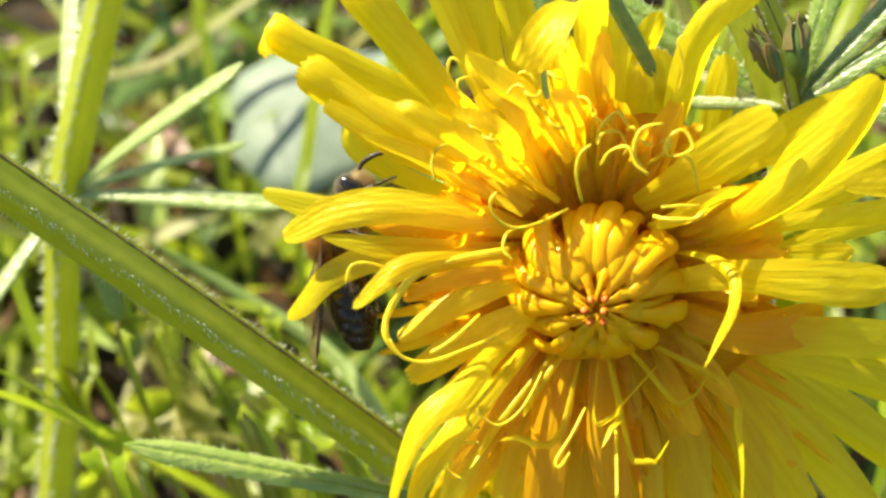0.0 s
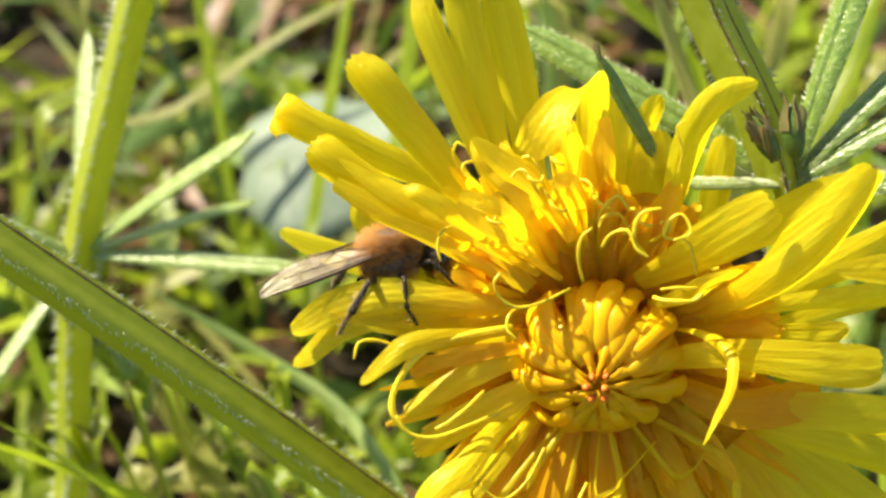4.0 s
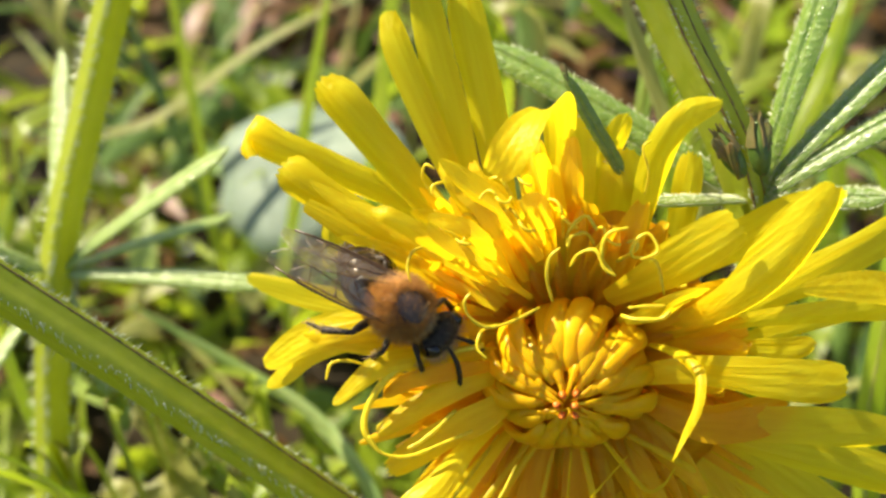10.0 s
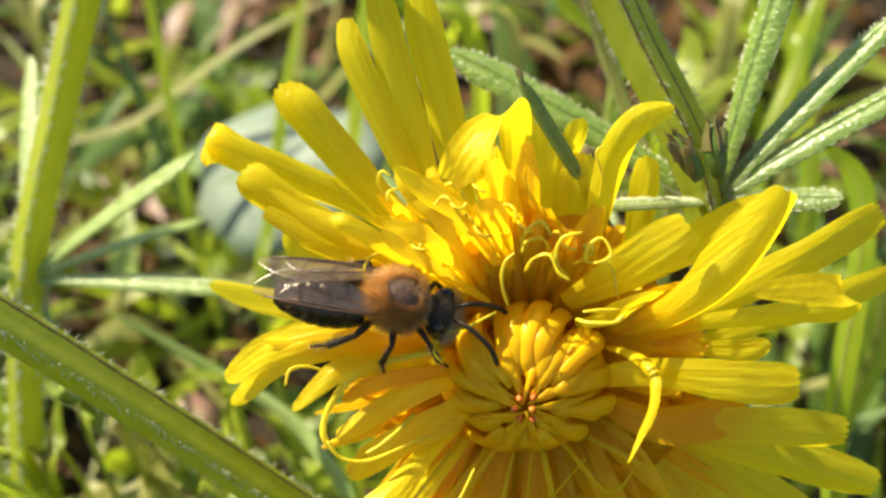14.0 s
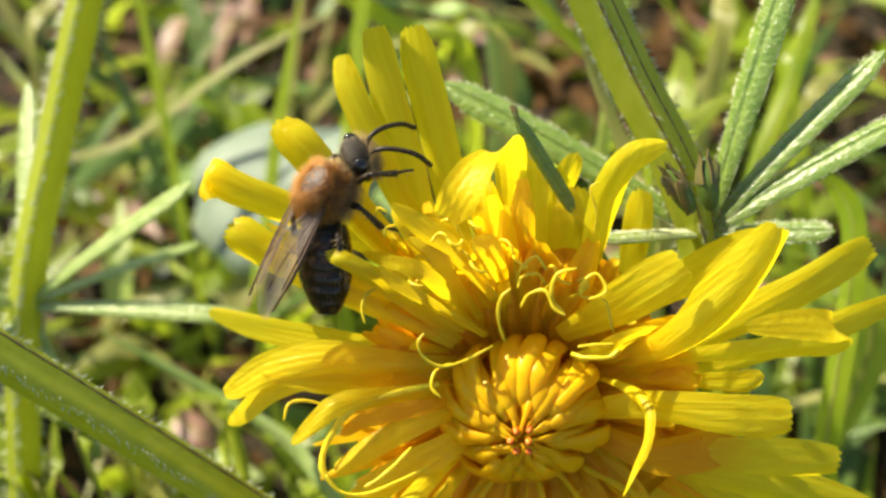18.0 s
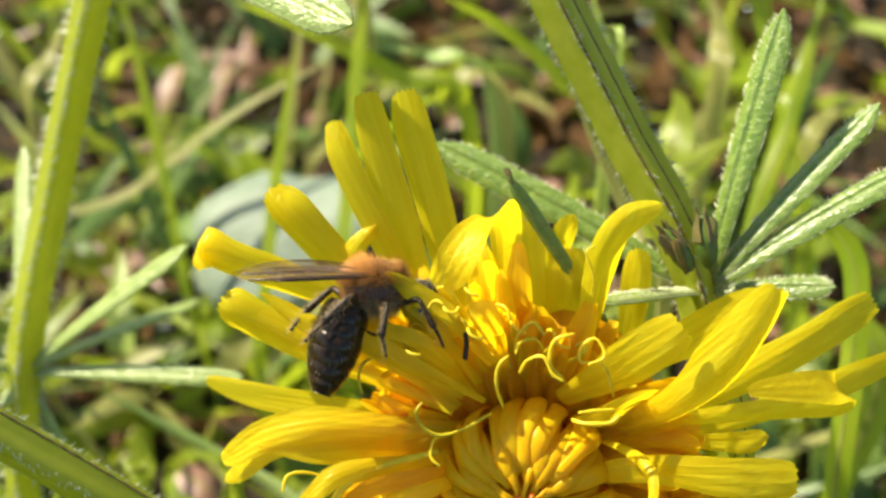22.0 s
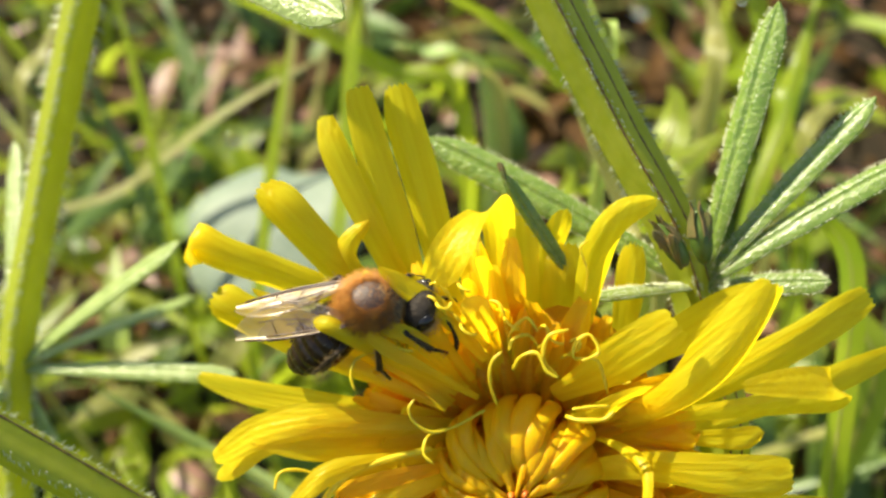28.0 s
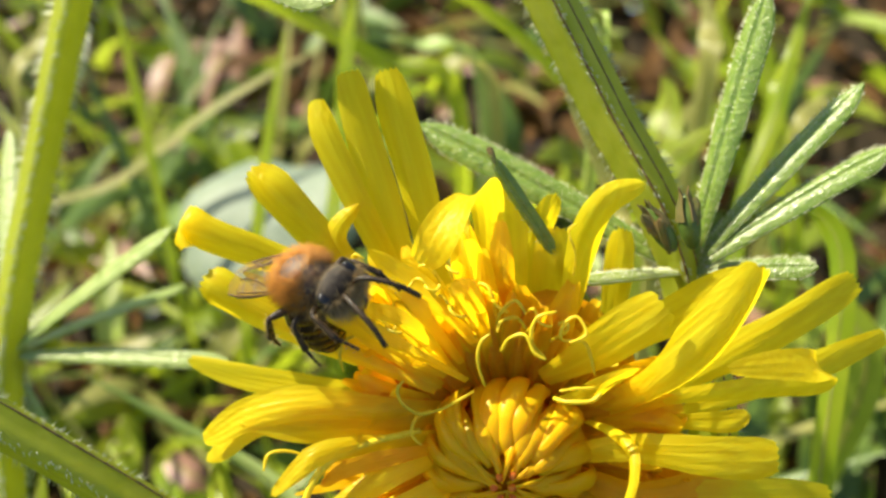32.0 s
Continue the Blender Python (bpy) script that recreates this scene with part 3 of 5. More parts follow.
bent_petal([(11.5, -6.1, 77.6), (12.8, -7.4, 76.6), (15, -10.1, 76.2), (16.3, -9.7, 75.8), (17.1, -8.3, 75.4)], 0.526, twist=1.33, cup=0.5)
strand([(4.2, 0, 74.2), (0.6, -0.7, 73.8), (-1.9, -1.8, 73.4), (-3.3, -3.7, 73.2), (-3.6, -5.3, 73), (-2.8, -6.6, 73)], 0.3)
strand([(-2, -2, 74.6), (-4.2, -1, 73.9), (-5.7, -1, 73.5), (-6.1, -2.1, 73.4)], 0.14)
PUSHED, LOWERED, LOADED, NUDGED, KICKED = (p.matrix_basis.copy() for p in (pushed_petal, lowered_petal, loaded_petal, nudged_petal, kicked_petal))
# the lower florets hang close together, over broader ones
for i in range(23):
    az = -44 - 3.8 * i + rng.uniform(-2, 2)
    reach = rng.uniform(19, 25) if az > -122 else rng.uniform(13, 17)
    petal(az, reach, rng.uniform(-3, 0), rng.uniform(2.0, 3.2), rng.uniform(1.6, 2.8), rng.uniform(-1, 1), rng.uniform(-0.3, 0.3), rng.uniform(0.0, 0.4), [None, GOLD][i % 2])
for i in range(36):
    az = -40 - 2.7 * i + rng.uniform(-2, 2)
    reach = rng.uniform(11, 21)
    petal(az, reach, rng.uniform(0.5, 3.0) - 0.06 * reach, rng.uniform(0.7, 1.5), rng.uniform(1.8, 3.2), rng.uniform(-1.2, 1.2), rng.uniform(-0.9, 0.9), rng.uniform(-0.5, 0.5), [None, GOLD, GOLD][i % 3])
# narrow straps round and below the button, mostly in the painted shade tone
for i in range(72):
    az = -2 - 2.4 * i + rng.uniform(-2.5, 2.5)
    petal(az, rng.uniform(10.0, 16.5), rng.uniform(1.8, 5.0), rng.uniform(0.6, 1.25), rng.uniform(0.8, 2.4), rng.uniform(-1.6, 1.6), rng.uniform(-1.0, 1.0), rng.uniform(-0.4, 0.5), [SHADE_AMBER, GOLD, SHADE_AMBER][i % 3])
# the middle florets: a slope of long narrow straps round the button, ragged at its rim
for i in range(60):
    az = 88 + 1.6 * i + rng.uniform(-2.5, 2.5)
    petal(az, rng.uniform(11.0, 16.5) if az < 142 else rng.uniform(8.5, 12.0), rng.uniform(3.2, 6.0), rng.uniform(0.9, 1.8), rng.uniform(-0.2, 0.9), rng.uniform(-1.2, 1.2), rng.uniform(-0.6, 0.6), rng.uniform(-0.7, 0.6), [None, None, GOLD][i % 3], (4.6, 1.0))
for i in range(26):
    az = -14 + 4.0 * i + rng.uniform(-3, 3)
    petal(az, rng.uniform(9.5, 13.5), rng.uniform(3.0, 5.5), rng.uniform(1.3, 2.4), rng.uniform(0.0, 1.0), rng.uniform(-1, 1), rng.uniform(-0.6, 0.6), rng.uniform(-0.4, 0.4), GOLD, (4.6, 1.0))
for i in range(40):
    petal(9 * i + rng.uniform(-4, 4), rng.uniform(9.5, 12.5), rng.uniform(3.0, 5.0), rng.uniform(1.3, 2.0), rng.uniform(-0.3, 0.5), rng.uniform(-0.9, 0.9),
          rng.uniform(-0.5, 0.5), rng.uniform(-0.4, 0.4), GOLD, (4.6, 1.5))


# the bed of floret tubes between the button and the straps, its shade painted in amber
bm = bmesh.new()
rings = []
for r, h in ((3.0, 2.2), (5.2, 2.4), (7.5, 2.8), (9.6, 3.2), (11.0, 2.2), (8.0, -0.2), (4.0, -2.5)):
    rings.append([bm.verts.new(Vector((r * math.cos(a) * (1 + 0.05 * math.sin(9 * a)), r * math.sin(a) * (1 + 0.05 * math.sin(7 * a)), h + 0.5 * math.sin(23 * a))) * MM) for a in (2 * math.pi * k / 92 for k in range(92))])
for a, b in zip(rings, rings[1:]):
    for k in range(92):
        bm.faces.new((a[k], b[k], b[(k + 1) % 92], a[(k + 1) % 92]))
part("floret_bed", bm, SHADE_AMBER, dandelion, "bed of floret tubes in shaded amber", radial(0))


LEAN_DOWN = 8


def button(azimuth):
    """Like radial, on the button's own axis, which leans a little lower than the flower's."""
    heart = Matrix.Translation(HEART - FOOT)
    return heart @ Matrix.Rotation(radians(LEAN_DOWN), 4, RIGHT) @ heart.inverted() @ radial(azimuth)


def bud_floret(azimuth, lean, layer, fat):
    """A closed floret of the middle button: a plump strap that arches over and ends blunt near the top."""
    bm = bmesh.new()
    out, top, end = 5.5 - 0.8 * layer + 0.5 * lean, 6.9 + 0.35 * layer + 0.25 * lean, 2.1 - 0.75 * layer + 0.4 * lean
    out *= 1 - 0.11 * max(0.0, -math.sin(radians(azimuth)))
    sway = 0.6 + rng.uniform(-0.9, 0.9)
    pts = [Vector((3.2 - 0.4 * layer, 0, -1.5)), Vector((out - 0.5, 0, 2.0)), Vector((out, 0.4 * sway, 4.3)), Vector((out - 1.0, 0.8 * sway, 6.1 + 0.3 * layer)), Vector((end + 1.0, 0.6 * sway, top)), Vector((end, 0.3 * sway, top + 0.1))]
    path = [p * MM for p in spline(pts, 5)]
    wave = rng.uniform(0, 6)
    tube(bm, path, lambda s: fat * 0.76 * math.sin(math.pi * (0.16 + 0.50 * min(1, s * 1.1))) ** 0.7 * (1 - 0.5 * max(0, (s - 0.5) / 0.5) ** 1.3) * (1 + 0.12 * math.sin(12 * s + wave)) * MM, 12, 0.55)
    return part("bud_floret", bm, BUTTON, dandelion, matrix=button(azimuth))


for i in range(23):
    bud_floret(15.65 * i + rng.uniform(-3.5, 3.5), rng.uniform(-1.0, 0.8), 0, rng.uniform(0.78, 1.0))
for i in range(17):
    bud_floret(21.2 * i + rng.uniform(-5, 5), rng.uniform(-0.5, 0.5), 0.8, rng.uniform(0.66, 0.84))
for i in range(13):
    bud_floret(27.7 * i + rng.uniform(-8, 8), rng.uniform(-0.3, 0.3), 1.7, rng.uniform(0.45, 0.6))
for i in range(12):
    bud_floret(30 * i + rng.uniform(-8, 8), rng.uniform(-0.3, 0.3), 2.5, rng.uniform(0.22, 0.32))
bm = bmesh.new()
blob(bm, Vector((0, 0, 2.6)) * MM, (4.2 * MM, 4.2 * MM, 4.3 * MM))
part("bud_core", bm, SHADE_AMBER, dandelion, matrix=button(0))
for i in range(6):
    bm = bmesh.new()
    blob(bm, Vector((rng.uniform(0.1, 0.9), 0, 7.8 + rng.uniform(-0.15, 0.15))) * MM, (0.30 * MM, 0.24 * MM, 0.45 * MM), None, 8, 6)
    part("bud_tip", bm, HEART_RED, dandelion, "orange red tip in the middle of the button", button(60 * i))


def style(azimuth, reach, height, curl, size, sway, fork=True, start=0.55):
    """A thin style with a rolled-up end, forked or single."""
    bm = bmesh.new()
    a, c = Vector((reach * start, 0, 0.5)), Vector((reach, sway, height))
    line = bezier(a, (a + c) / 2 + Vector((0, 0, 1.0)), c, 7)
    for sign in ((1, -1) if fork else (1,)):
        p, way, more = c.copy(), (line[-1] - line[-2]).normalized(), [*line]
        spin = Vector((0.4 * sign, 1.0, 0.5 * sign)).normalized()
        for k in range(14):
            way = Matrix.Rotation(curl * sign / 14, 3, spin) @ way
            p = p + way * (size * 2.6 / 14)
            more.append(p.copy())
        tube(bm, [q * MM for q in (more if sign > 0 else more[7:])], lambda s: (0.13 - 0.03 * s) * MM, 6)
    return part("style", bm, STYLE, dandelion, matrix=radial(azimuth))


for i in range(8):
    style(rng.uniform(95, 138), rng.uniform(11.0, 16.5), rng.uniform(6.5, 8.5), rng.uniform(2.0, 5.5), rng.uniform(0.5, 0.9), rng.uniform(-1.5, 1.5), i % 2 == 0)
for i in range(4):
    style(rng.uniform(-165, -75), rng.uniform(8.5, 17), rng.uniform(7.0, 11.0), rng.uniform(0.8, 4.5), rng.uniform(0.9, 1.6), rng.uniform(-2.0, 2.0), i % 3 == 0)
for az in (103, 95, 84, 71, 52):
    style(az + rng.uniform(-2, 2), rng.uniform(8.8, 11.4), rng.uniform(5.0, 7.0), rng.uniform(2.6, 5.5), rng.uniform(0.5, 0.8), rng.uniform(-1.2, 1.2), rng.random() < 0.6, 0.72)

# green bracts under the florets, and the stalk
for i in range(18):
    bm = bmesh.new()
    path = bezier(Vector((2.0, 0, -8.0)) * MM, Vector((6.2, 0, -5.0)) * MM, Vector((8.5 + rng.uniform(-1, 1), 0, 1.0)) * MM, 8)
    ribbon(bm, path, Vector((0, 1, 0)), lambda s: 2.6 * MM * (1 - 0.85 * s ** 2), 0.3 * MM, lambda q, s: -0.25 * q * q, 5)
    part("bract", bm, BRACT, dandelion, matrix=radial(20 * i + rng.uniform(-4, 4)))
bm = bmesh.new()
blob(bm, Vector((0, 0, -4.2)) * MM, (4.6 * MM, 4.6 * MM, 4.4 * MM))
part("receptacle", bm, BRACT, dandelion, matrix=radial(0))
bm = bmesh.new()
neck = HEART - AXIS * 0.008 - FOOT
tube(bm, bezier(neck, neck - AXIS * 0.022, Vector((0, 0, -0.006)), 14), lambda s: (1.9 + 0.6 * s) * MM, 12)
part("stalk", bm, STALK, dandelion)


# ---- cleavers ----
def cleaver_leaf(root, base, tip, width, bend=1.0, mat=None, side=None, prickles=60):
    """A narrow leaf with rolled-down edges and a sunken midrib, blunt before its bristle tip, set with short stiff hairs."""
    run = tip - base
    side = side or run.cross(AXIS * 0.7 + SUN_FROM).normalized()
    up = side.cross(run).normalized()
    if up.dot(AXIS) < 0:
        up, side = -up, -side
    path = bezier(base, (base + tip) / 2 + up * bend * MM, tip, 18)
    path = [p - root.matrix_basis.translation for p in path]
    full = width * MM

    def w(s):
        return full * max(0.05, (0.32 + 0.68 * min(1, s / 0.55) ** 0.8) * min(1, ((1 - s) / 0.13)) ** 0.55)

    def lift(q, s):
        return -0.30 * abs(q) ** 2.5 - 0.26 * math.exp(-(q / 0.13) ** 2)

    bm = bmesh.new()
    ribbon(bm, path, -side, w, 0.26 * MM, lambda q, s: lift(q, s), 15)
    leaf = part("leaf", bm, mat or CLEAVER, root)
    if prickles:
        bm = bmesh.new()
        tans = tangents(path)
        for k in range(prickles):
            s = rng.uniform(0.06, 0.98)
            i = min(len(path) - 2, int(s * (len(path) - 1)))
            p = path[i].lerp(path[i + 1], s * (len(path) - 1) - i)
            edge = k % 3 == 0
            q = rng.choice((-1, 1)) if edge else rng.uniform(-0.9, 0.9)
            way = (side * q * (0.9 if edge else 0.3) + up * (0.4 if edge else 1.0) + tans[i] * rng.uniform(0.1, 0.6)).normalized()
            needle(bm, p + side * q * w(s) / 2 + up * (lift(q, s) * w(s) / 2 + 0.08 * MM), way, rng.uniform(0.20, 0.42) * MM * (1 if edge else 0.7), 0.034 * MM)
        tagged(part("hair_cover", bm, HAIR, leaf, "pale stiff hairs"), kind="stuff")
    return leaf


def cleaver_stem(root, points, radius, prickles=150, lines=(), hair=1.2):
    """A four-ridged stem with backward prickles; lines: where brown lines run along it, in degrees from the side that the flower faces."""
    base = root.matrix_basis.translation
    path = [p - base for p in spline(points, 10)]
    tans = tangents(path)
    frames = []
    for t in tans:
        n = (AXIS - t * AXIS.dot(t)).normalized()
        frames.append((n, t.cross(n)))
    bm = bmesh.new()
    rings = []
    for p, (n, m) in zip(path, frames):
        ring = []
        for k in range(32):
            a = 2 * math.pi * k / 32
            r = radius * MM * (1 + 0.14 * math.cos(4 * (a - 0.1)) + 0.015 * rng.uniform(-1, 1))
            ring.append(bm.verts.new(p + (n * math.cos(a) + m * math.sin(a)) * r))
        rings.append(ring)
    for a, b in zip(rings, rings[1:]):
        for k in range(32):
            bm.faces.new((a[k], a[(k + 1) % 32], b[(k + 1) % 32], b[k]))
    bm.faces.new(rings[0][::-1])
    bm.faces.new(rings[-1])
    stem = part("stem", bm, STEM, root)
    for angle in lines:
        bm = bmesh.new()
        a = radians(angle)
        r = radius * (1 + 0.14 * math.cos(4 * (a - 0.1)))
        fine = spline([p + (f[0] * math.cos(a) + f[1] * math.sin(a)) * r * MM for p, f in zip(path, frames)], 3)
        tube(bm, [p + f * 0 for p, f in zip(fine, fine)], lambda s: radius * (0.05 + 0.02 * math.sin(310 * s) * math.sin(97 * s)) * MM, 6)
        part("ridge_line", bm, RIDGE, stem, "brown line along the stem")
    bm = bmesh.new()
    for _ in range(prickles):
        i = rng.randrange(len(path) - 1)
        p = path[i].lerp(path[i + 1], rng.random())
        a = math.pi / 2 * rng.randrange(4) + rng.uniform(-0.16, 0.16) + 0.1
        n = frames[i][0] * math.cos(a) + frames[i][1] * math.sin(a)
        needle(bm, p + n * radius * 1.10 * MM, (n - tans[i] * rng.uniform(0.1, 0.6)).normalized(), hair * rng.uniform(0.25, 0.6) * MM, 0.03 * hair * radius * MM)
    tagged(part("hair_cover", bm, HAIR, stem, "pale hooked prickles"), kind="stuff")
    return stem


def ground_under(p, dy=0.0):
    return Vector((p.x, p.y + dy, 0.0))


# the plant behind the flower whose whorl opens beside it
hub = at(23.9, 9.7, 80.5)
cleaver = empty("cleavers", ground_under(hub, 0.03), "upright cleavers stem with a whorl of narrow hairy leaves", "plant", "cleavers plants")
cleaver_stem(cleaver, [ground_under(hub, 0.03), at(25.5, -8, 90), at(23.7, 9.5, 81.3), at(18.2, 21.9, 79.5), at(13.7, 31.2, 78), at(8.7, 42.3, 77)], 1.6, 1300, (5, 50))
for tip, width, bend in (((29.4, 28.9, 76), 2.4, 0.6), ((36.0, 22.2, 77), 2.0, 1.0), ((37.5, 17.6, 76), 2.1, 1.2), ((31.8, 9.6, 76), 1.6, 0.5),
                         ((5.0, 21.9, 85), 2.4, 1.5), ((15.1, 9.4, 75.0), 1.1, 0.4)):
    cleaver_leaf(cleaver, hub, at(*tip), width, bend, CLEAVER if width < 1.55 else CLEAVER_DEEP, prickles=900)
# pointed green buds at the node, brown at their tips, in narrow bracts
def bud(base, tip, wide):
    a, c = at(*base), at(*tip)
    turn = (c - a).to_track_quat("Z", "X").to_matrix().to_4x4()
    turn.translation = a - cleaver.matrix_basis.translation
    half = (c - a).length / 2
    bm = bmesh.new()
    blob(bm, Vector((0, 0, 0.9 * half)), (wide / 2 * MM, wide / 2 * MM, half), None, 14, 12, lambda p: Vector((p.x * (1 - 0.6 * max(0, p.z) ** 2), p.y * (1 - 0.6 * max(0, p.z) ** 2), p.z)))
    body = part("bud", bm, BRACT, cleaver, "pointed green bud", turn)
    for k in range(4):
        bm = bmesh.new()
        way = Matrix.Rotation(math.pi / 2 * k + 0.4, 3, "Z")
        path = [way @ (Vector((r * wide, 0, z * half))) * 1.0 for r, z in ((0.0005, 1.0), (0.00042, 1.5), (0.00022, 1.9), (0.0003, 2.2))]
        ribbon(bm, path, way @ Vector((0, 1, 0)), lambda q: 0.55 * wide * MM * (1.02 - q), 0.1 * MM, None, 5)
        part("bud_scale", bm, BUD_BROWN, body, "brown tip of the bud")


bud((22.3, 11.3, 77.6), (20.3, 14.3, 76.6), 1.5)
bud((23.7, 11.4, 77.8), (23.1, 15.2, 77), 1.6)
cleaver_leaf(cleaver, at(22.2, 11.2, 77.3), at(19.9, 13.7, 76.2), 0.7, 0.3, BUD_BROWN, prickles=0)
cleaver_leaf(cleaver, at(21.9, 11.0, 77), at(21.0, 13.4, 75.9), 0.6, 0.3, BUD_BROWN, prickles=0)
cleaver_leaf(cleaver, at(23.7, 11.3, 77.6), at(23.8, 14.8, 76.6), 0.7, 0.3, BUD_BROWN, prickles=0)
# a young green leaf with a reddish tip stands behind the upper florets
cleaver_leaf(cleaver, at(16.6, 7.4, 78.5), at(9.7, 18.1, 75), 1.0, 0.4, CLEAVER_DEEP, prickles=60)
cleaver_leaf(cleaver, at(10.0, 17.5, 75), at(9.6, 18.7, 75), 0.4, 0.0, BUD_BROWN, prickles=0)

# the plant with its whorl in the grass
hub2 = at(-34.1, 5.0, 106)
cleaver = empty("cleavers", ground_under(hub2, 0.015), "upright cleavers stem with a spreading leaf whorl", "plant", "cleavers plants")
cleaver_stem(cleaver, [ground_under(at(-39.5, -40, 121)), at(-39, -34, 119), at(-36.5, -14, 112), hub2, at(-30, 22, 104), at(-24.8, 38.1, 100), at(-20, 52, 96)], 1.45, 1500, hair=2.0)
for tip, width, bend in (((-16.8, 15.7, 98.5), 2.1, 1.0), ((-12.8, 3.8, 101), 1.8, 1.0), ((-20.5, 11.0, 121), 2.4, 1.0), ((-29.2, -10.5, 112), 2.8, 1.0),
                         ((-35.5, 27.0, 112), 2.2, 1.0), ((-45, 9.5, 99), 2.0, 0.5), ((-42, -8, 102), 2.2, 0.5)):
    cleaver_leaf(cleaver, hub2, at(*tip), width, bend, CLEAVER_SUNLIT, prickles=120)

# the stem that leans across in front of the grass
low = at(6, -24, 93)
cleaver = empty("cleavers", ground_under(low), "long cleavers stem leaning across the grass", "plant", "cleavers plants")
cleaver_stem(cleaver, [ground_under(low), low, at(-4.0, -15.1, 87), at(-17.4, -4.3, 81), at(-29.9, 5.2, 76), at(-44, 15.5, 71)], 1.5, 1700, (80,))
cleaver_leaf(cleaver, at(1, -19.5, 88), at(-22.9, -14.0, 84), 1.9, 1.2, prickles=400)

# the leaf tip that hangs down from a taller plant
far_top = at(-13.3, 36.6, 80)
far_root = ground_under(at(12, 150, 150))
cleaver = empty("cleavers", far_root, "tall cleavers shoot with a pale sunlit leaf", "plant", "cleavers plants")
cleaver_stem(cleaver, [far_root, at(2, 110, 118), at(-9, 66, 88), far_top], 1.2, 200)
cleaver_leaf(cleaver, far_top, at(0, 27.7, 70), 3.0, 0.5, CLEAVER_SUNLIT, prickles=1100)


# ---- grass and ground plants ----
def blade(points, width, mat, label, group="grass blades", category="grass", name="grass_blade", cup=0.25, tip=0.25, rooted=True):
    pts = [at(*p) for p in points]
    foot = pts[0].copy()
    root_pts = [Vector((foot.x, foot.y, 0.0)), *pts] if rooted and foot.z > 0.004 else pts
    base = root_pts[0].copy()
    path = [p - base for p in spline(root_pts, 7)]
    bm = bmesh.new()
    run = path[-1] - path[0]
    side = run.cross(AXIS + SUN_FROM).normalized()
    full = width * MM
    ribbon(bm, path, side, lambda s: full * (0.6 + 0.4 * min(1, s / 0.3)) * min(1, max(0.03, (1 - s) / tip)) ** 0.7, 0.2 * MM, lambda q, s: cup * abs(q), 5, sheet=True)
    ob = part(name, bm, mat, matrix=Matrix.Translation(base))
    bm = bmesh.new()
    tube(bm, [p + side.cross(t) * -0.08 * MM for p, t in zip(path, tangents(path))], lambda s: full * 0.07 * (1.05 - s), 6)
    part("midrib", bm, GRASS_PALE, ob, "paler raised midrib")
    return tagged(ob, label, category, group)


green, blue, pale = "fresh green grass blade in the sun", "bluish green grass blade", "pale dry grass blade or sunlit strip beside a stem"
blade([(-4, -24, 122), (-11.1, -12, 124), (-22, -5, 126), (-33, 1.6, 126)], 1.6, GRASS_BLUE, blue)
blade([(-18, -30, 118), (-26, -21.5, 111), (-33, -16.5, 107), (-44, -11.5, 104)], 4.0, GRASS, green)
blade([(-30, -26, 116), (-36.5, -15, 115), (-41, -7, 115), (-42.7, 2, 114)], 2.2, GRASS, green)
blade([(-31, 10, 166), (-32.7, 25.6, 162), (-35, 40, 160), (-38, 58, 158)], 1.9, GRASS, green)
blade([(40, -24, 108), (40.5, -10, 105), (43.2, 7, 104), (42.4, 14, 105), (36, 18, 107)], 2.4, GRASS, green)
blade([(38, 0, 132), (41.6, 18, 130), (46, 28, 130), (49, 38, 129)], 2.2, GRASS, green)
blade([(-17.9, 1.4, 142), (-16.6, 12, 141), (-14.5, 26, 140), (-11, 42, 138)], 2.2, GRASS, green)
blade([(30, 22, 136), (20, 34.6, 131), (13, 41, 130), (7, 44.5, 130)], 2.0, GRASS, green)
blade([(-8, 10, 150), (-6.5, 24, 149), (-4.5, 40, 148), (-2, 58, 147)], 2.6, GRASS, green)
blade([(-55, 22, 170), (-40, 27.5, 168), (-24, 38, 166), (-8, 46, 166)], 1.7, GRASS_PALE, pale)
blade([(10, 34, 150), (0, 40, 150), (-12, 47, 150), (-20, 50, 149)], 2.4, GRASS, green)
blade([(-3, 50, 152), (-5.8, 44.7, 150), (-9.5, 52, 150)], 2.2, GRASS_PALE, pale)
blade([(53, 10, 150), (52, 30, 150), (49, 50, 150), (46, 66, 150)], 2.6, GRASS, green)

# added pale strip: imitates the sun's sheen on the upright stem's left face
blade([(25.1, 7.3, 104), (22.0, 16.2, 101), (18.9, 23.9, 99), (16.6, 30.3, 97)], 2.0, GRASS_PALE, pale)


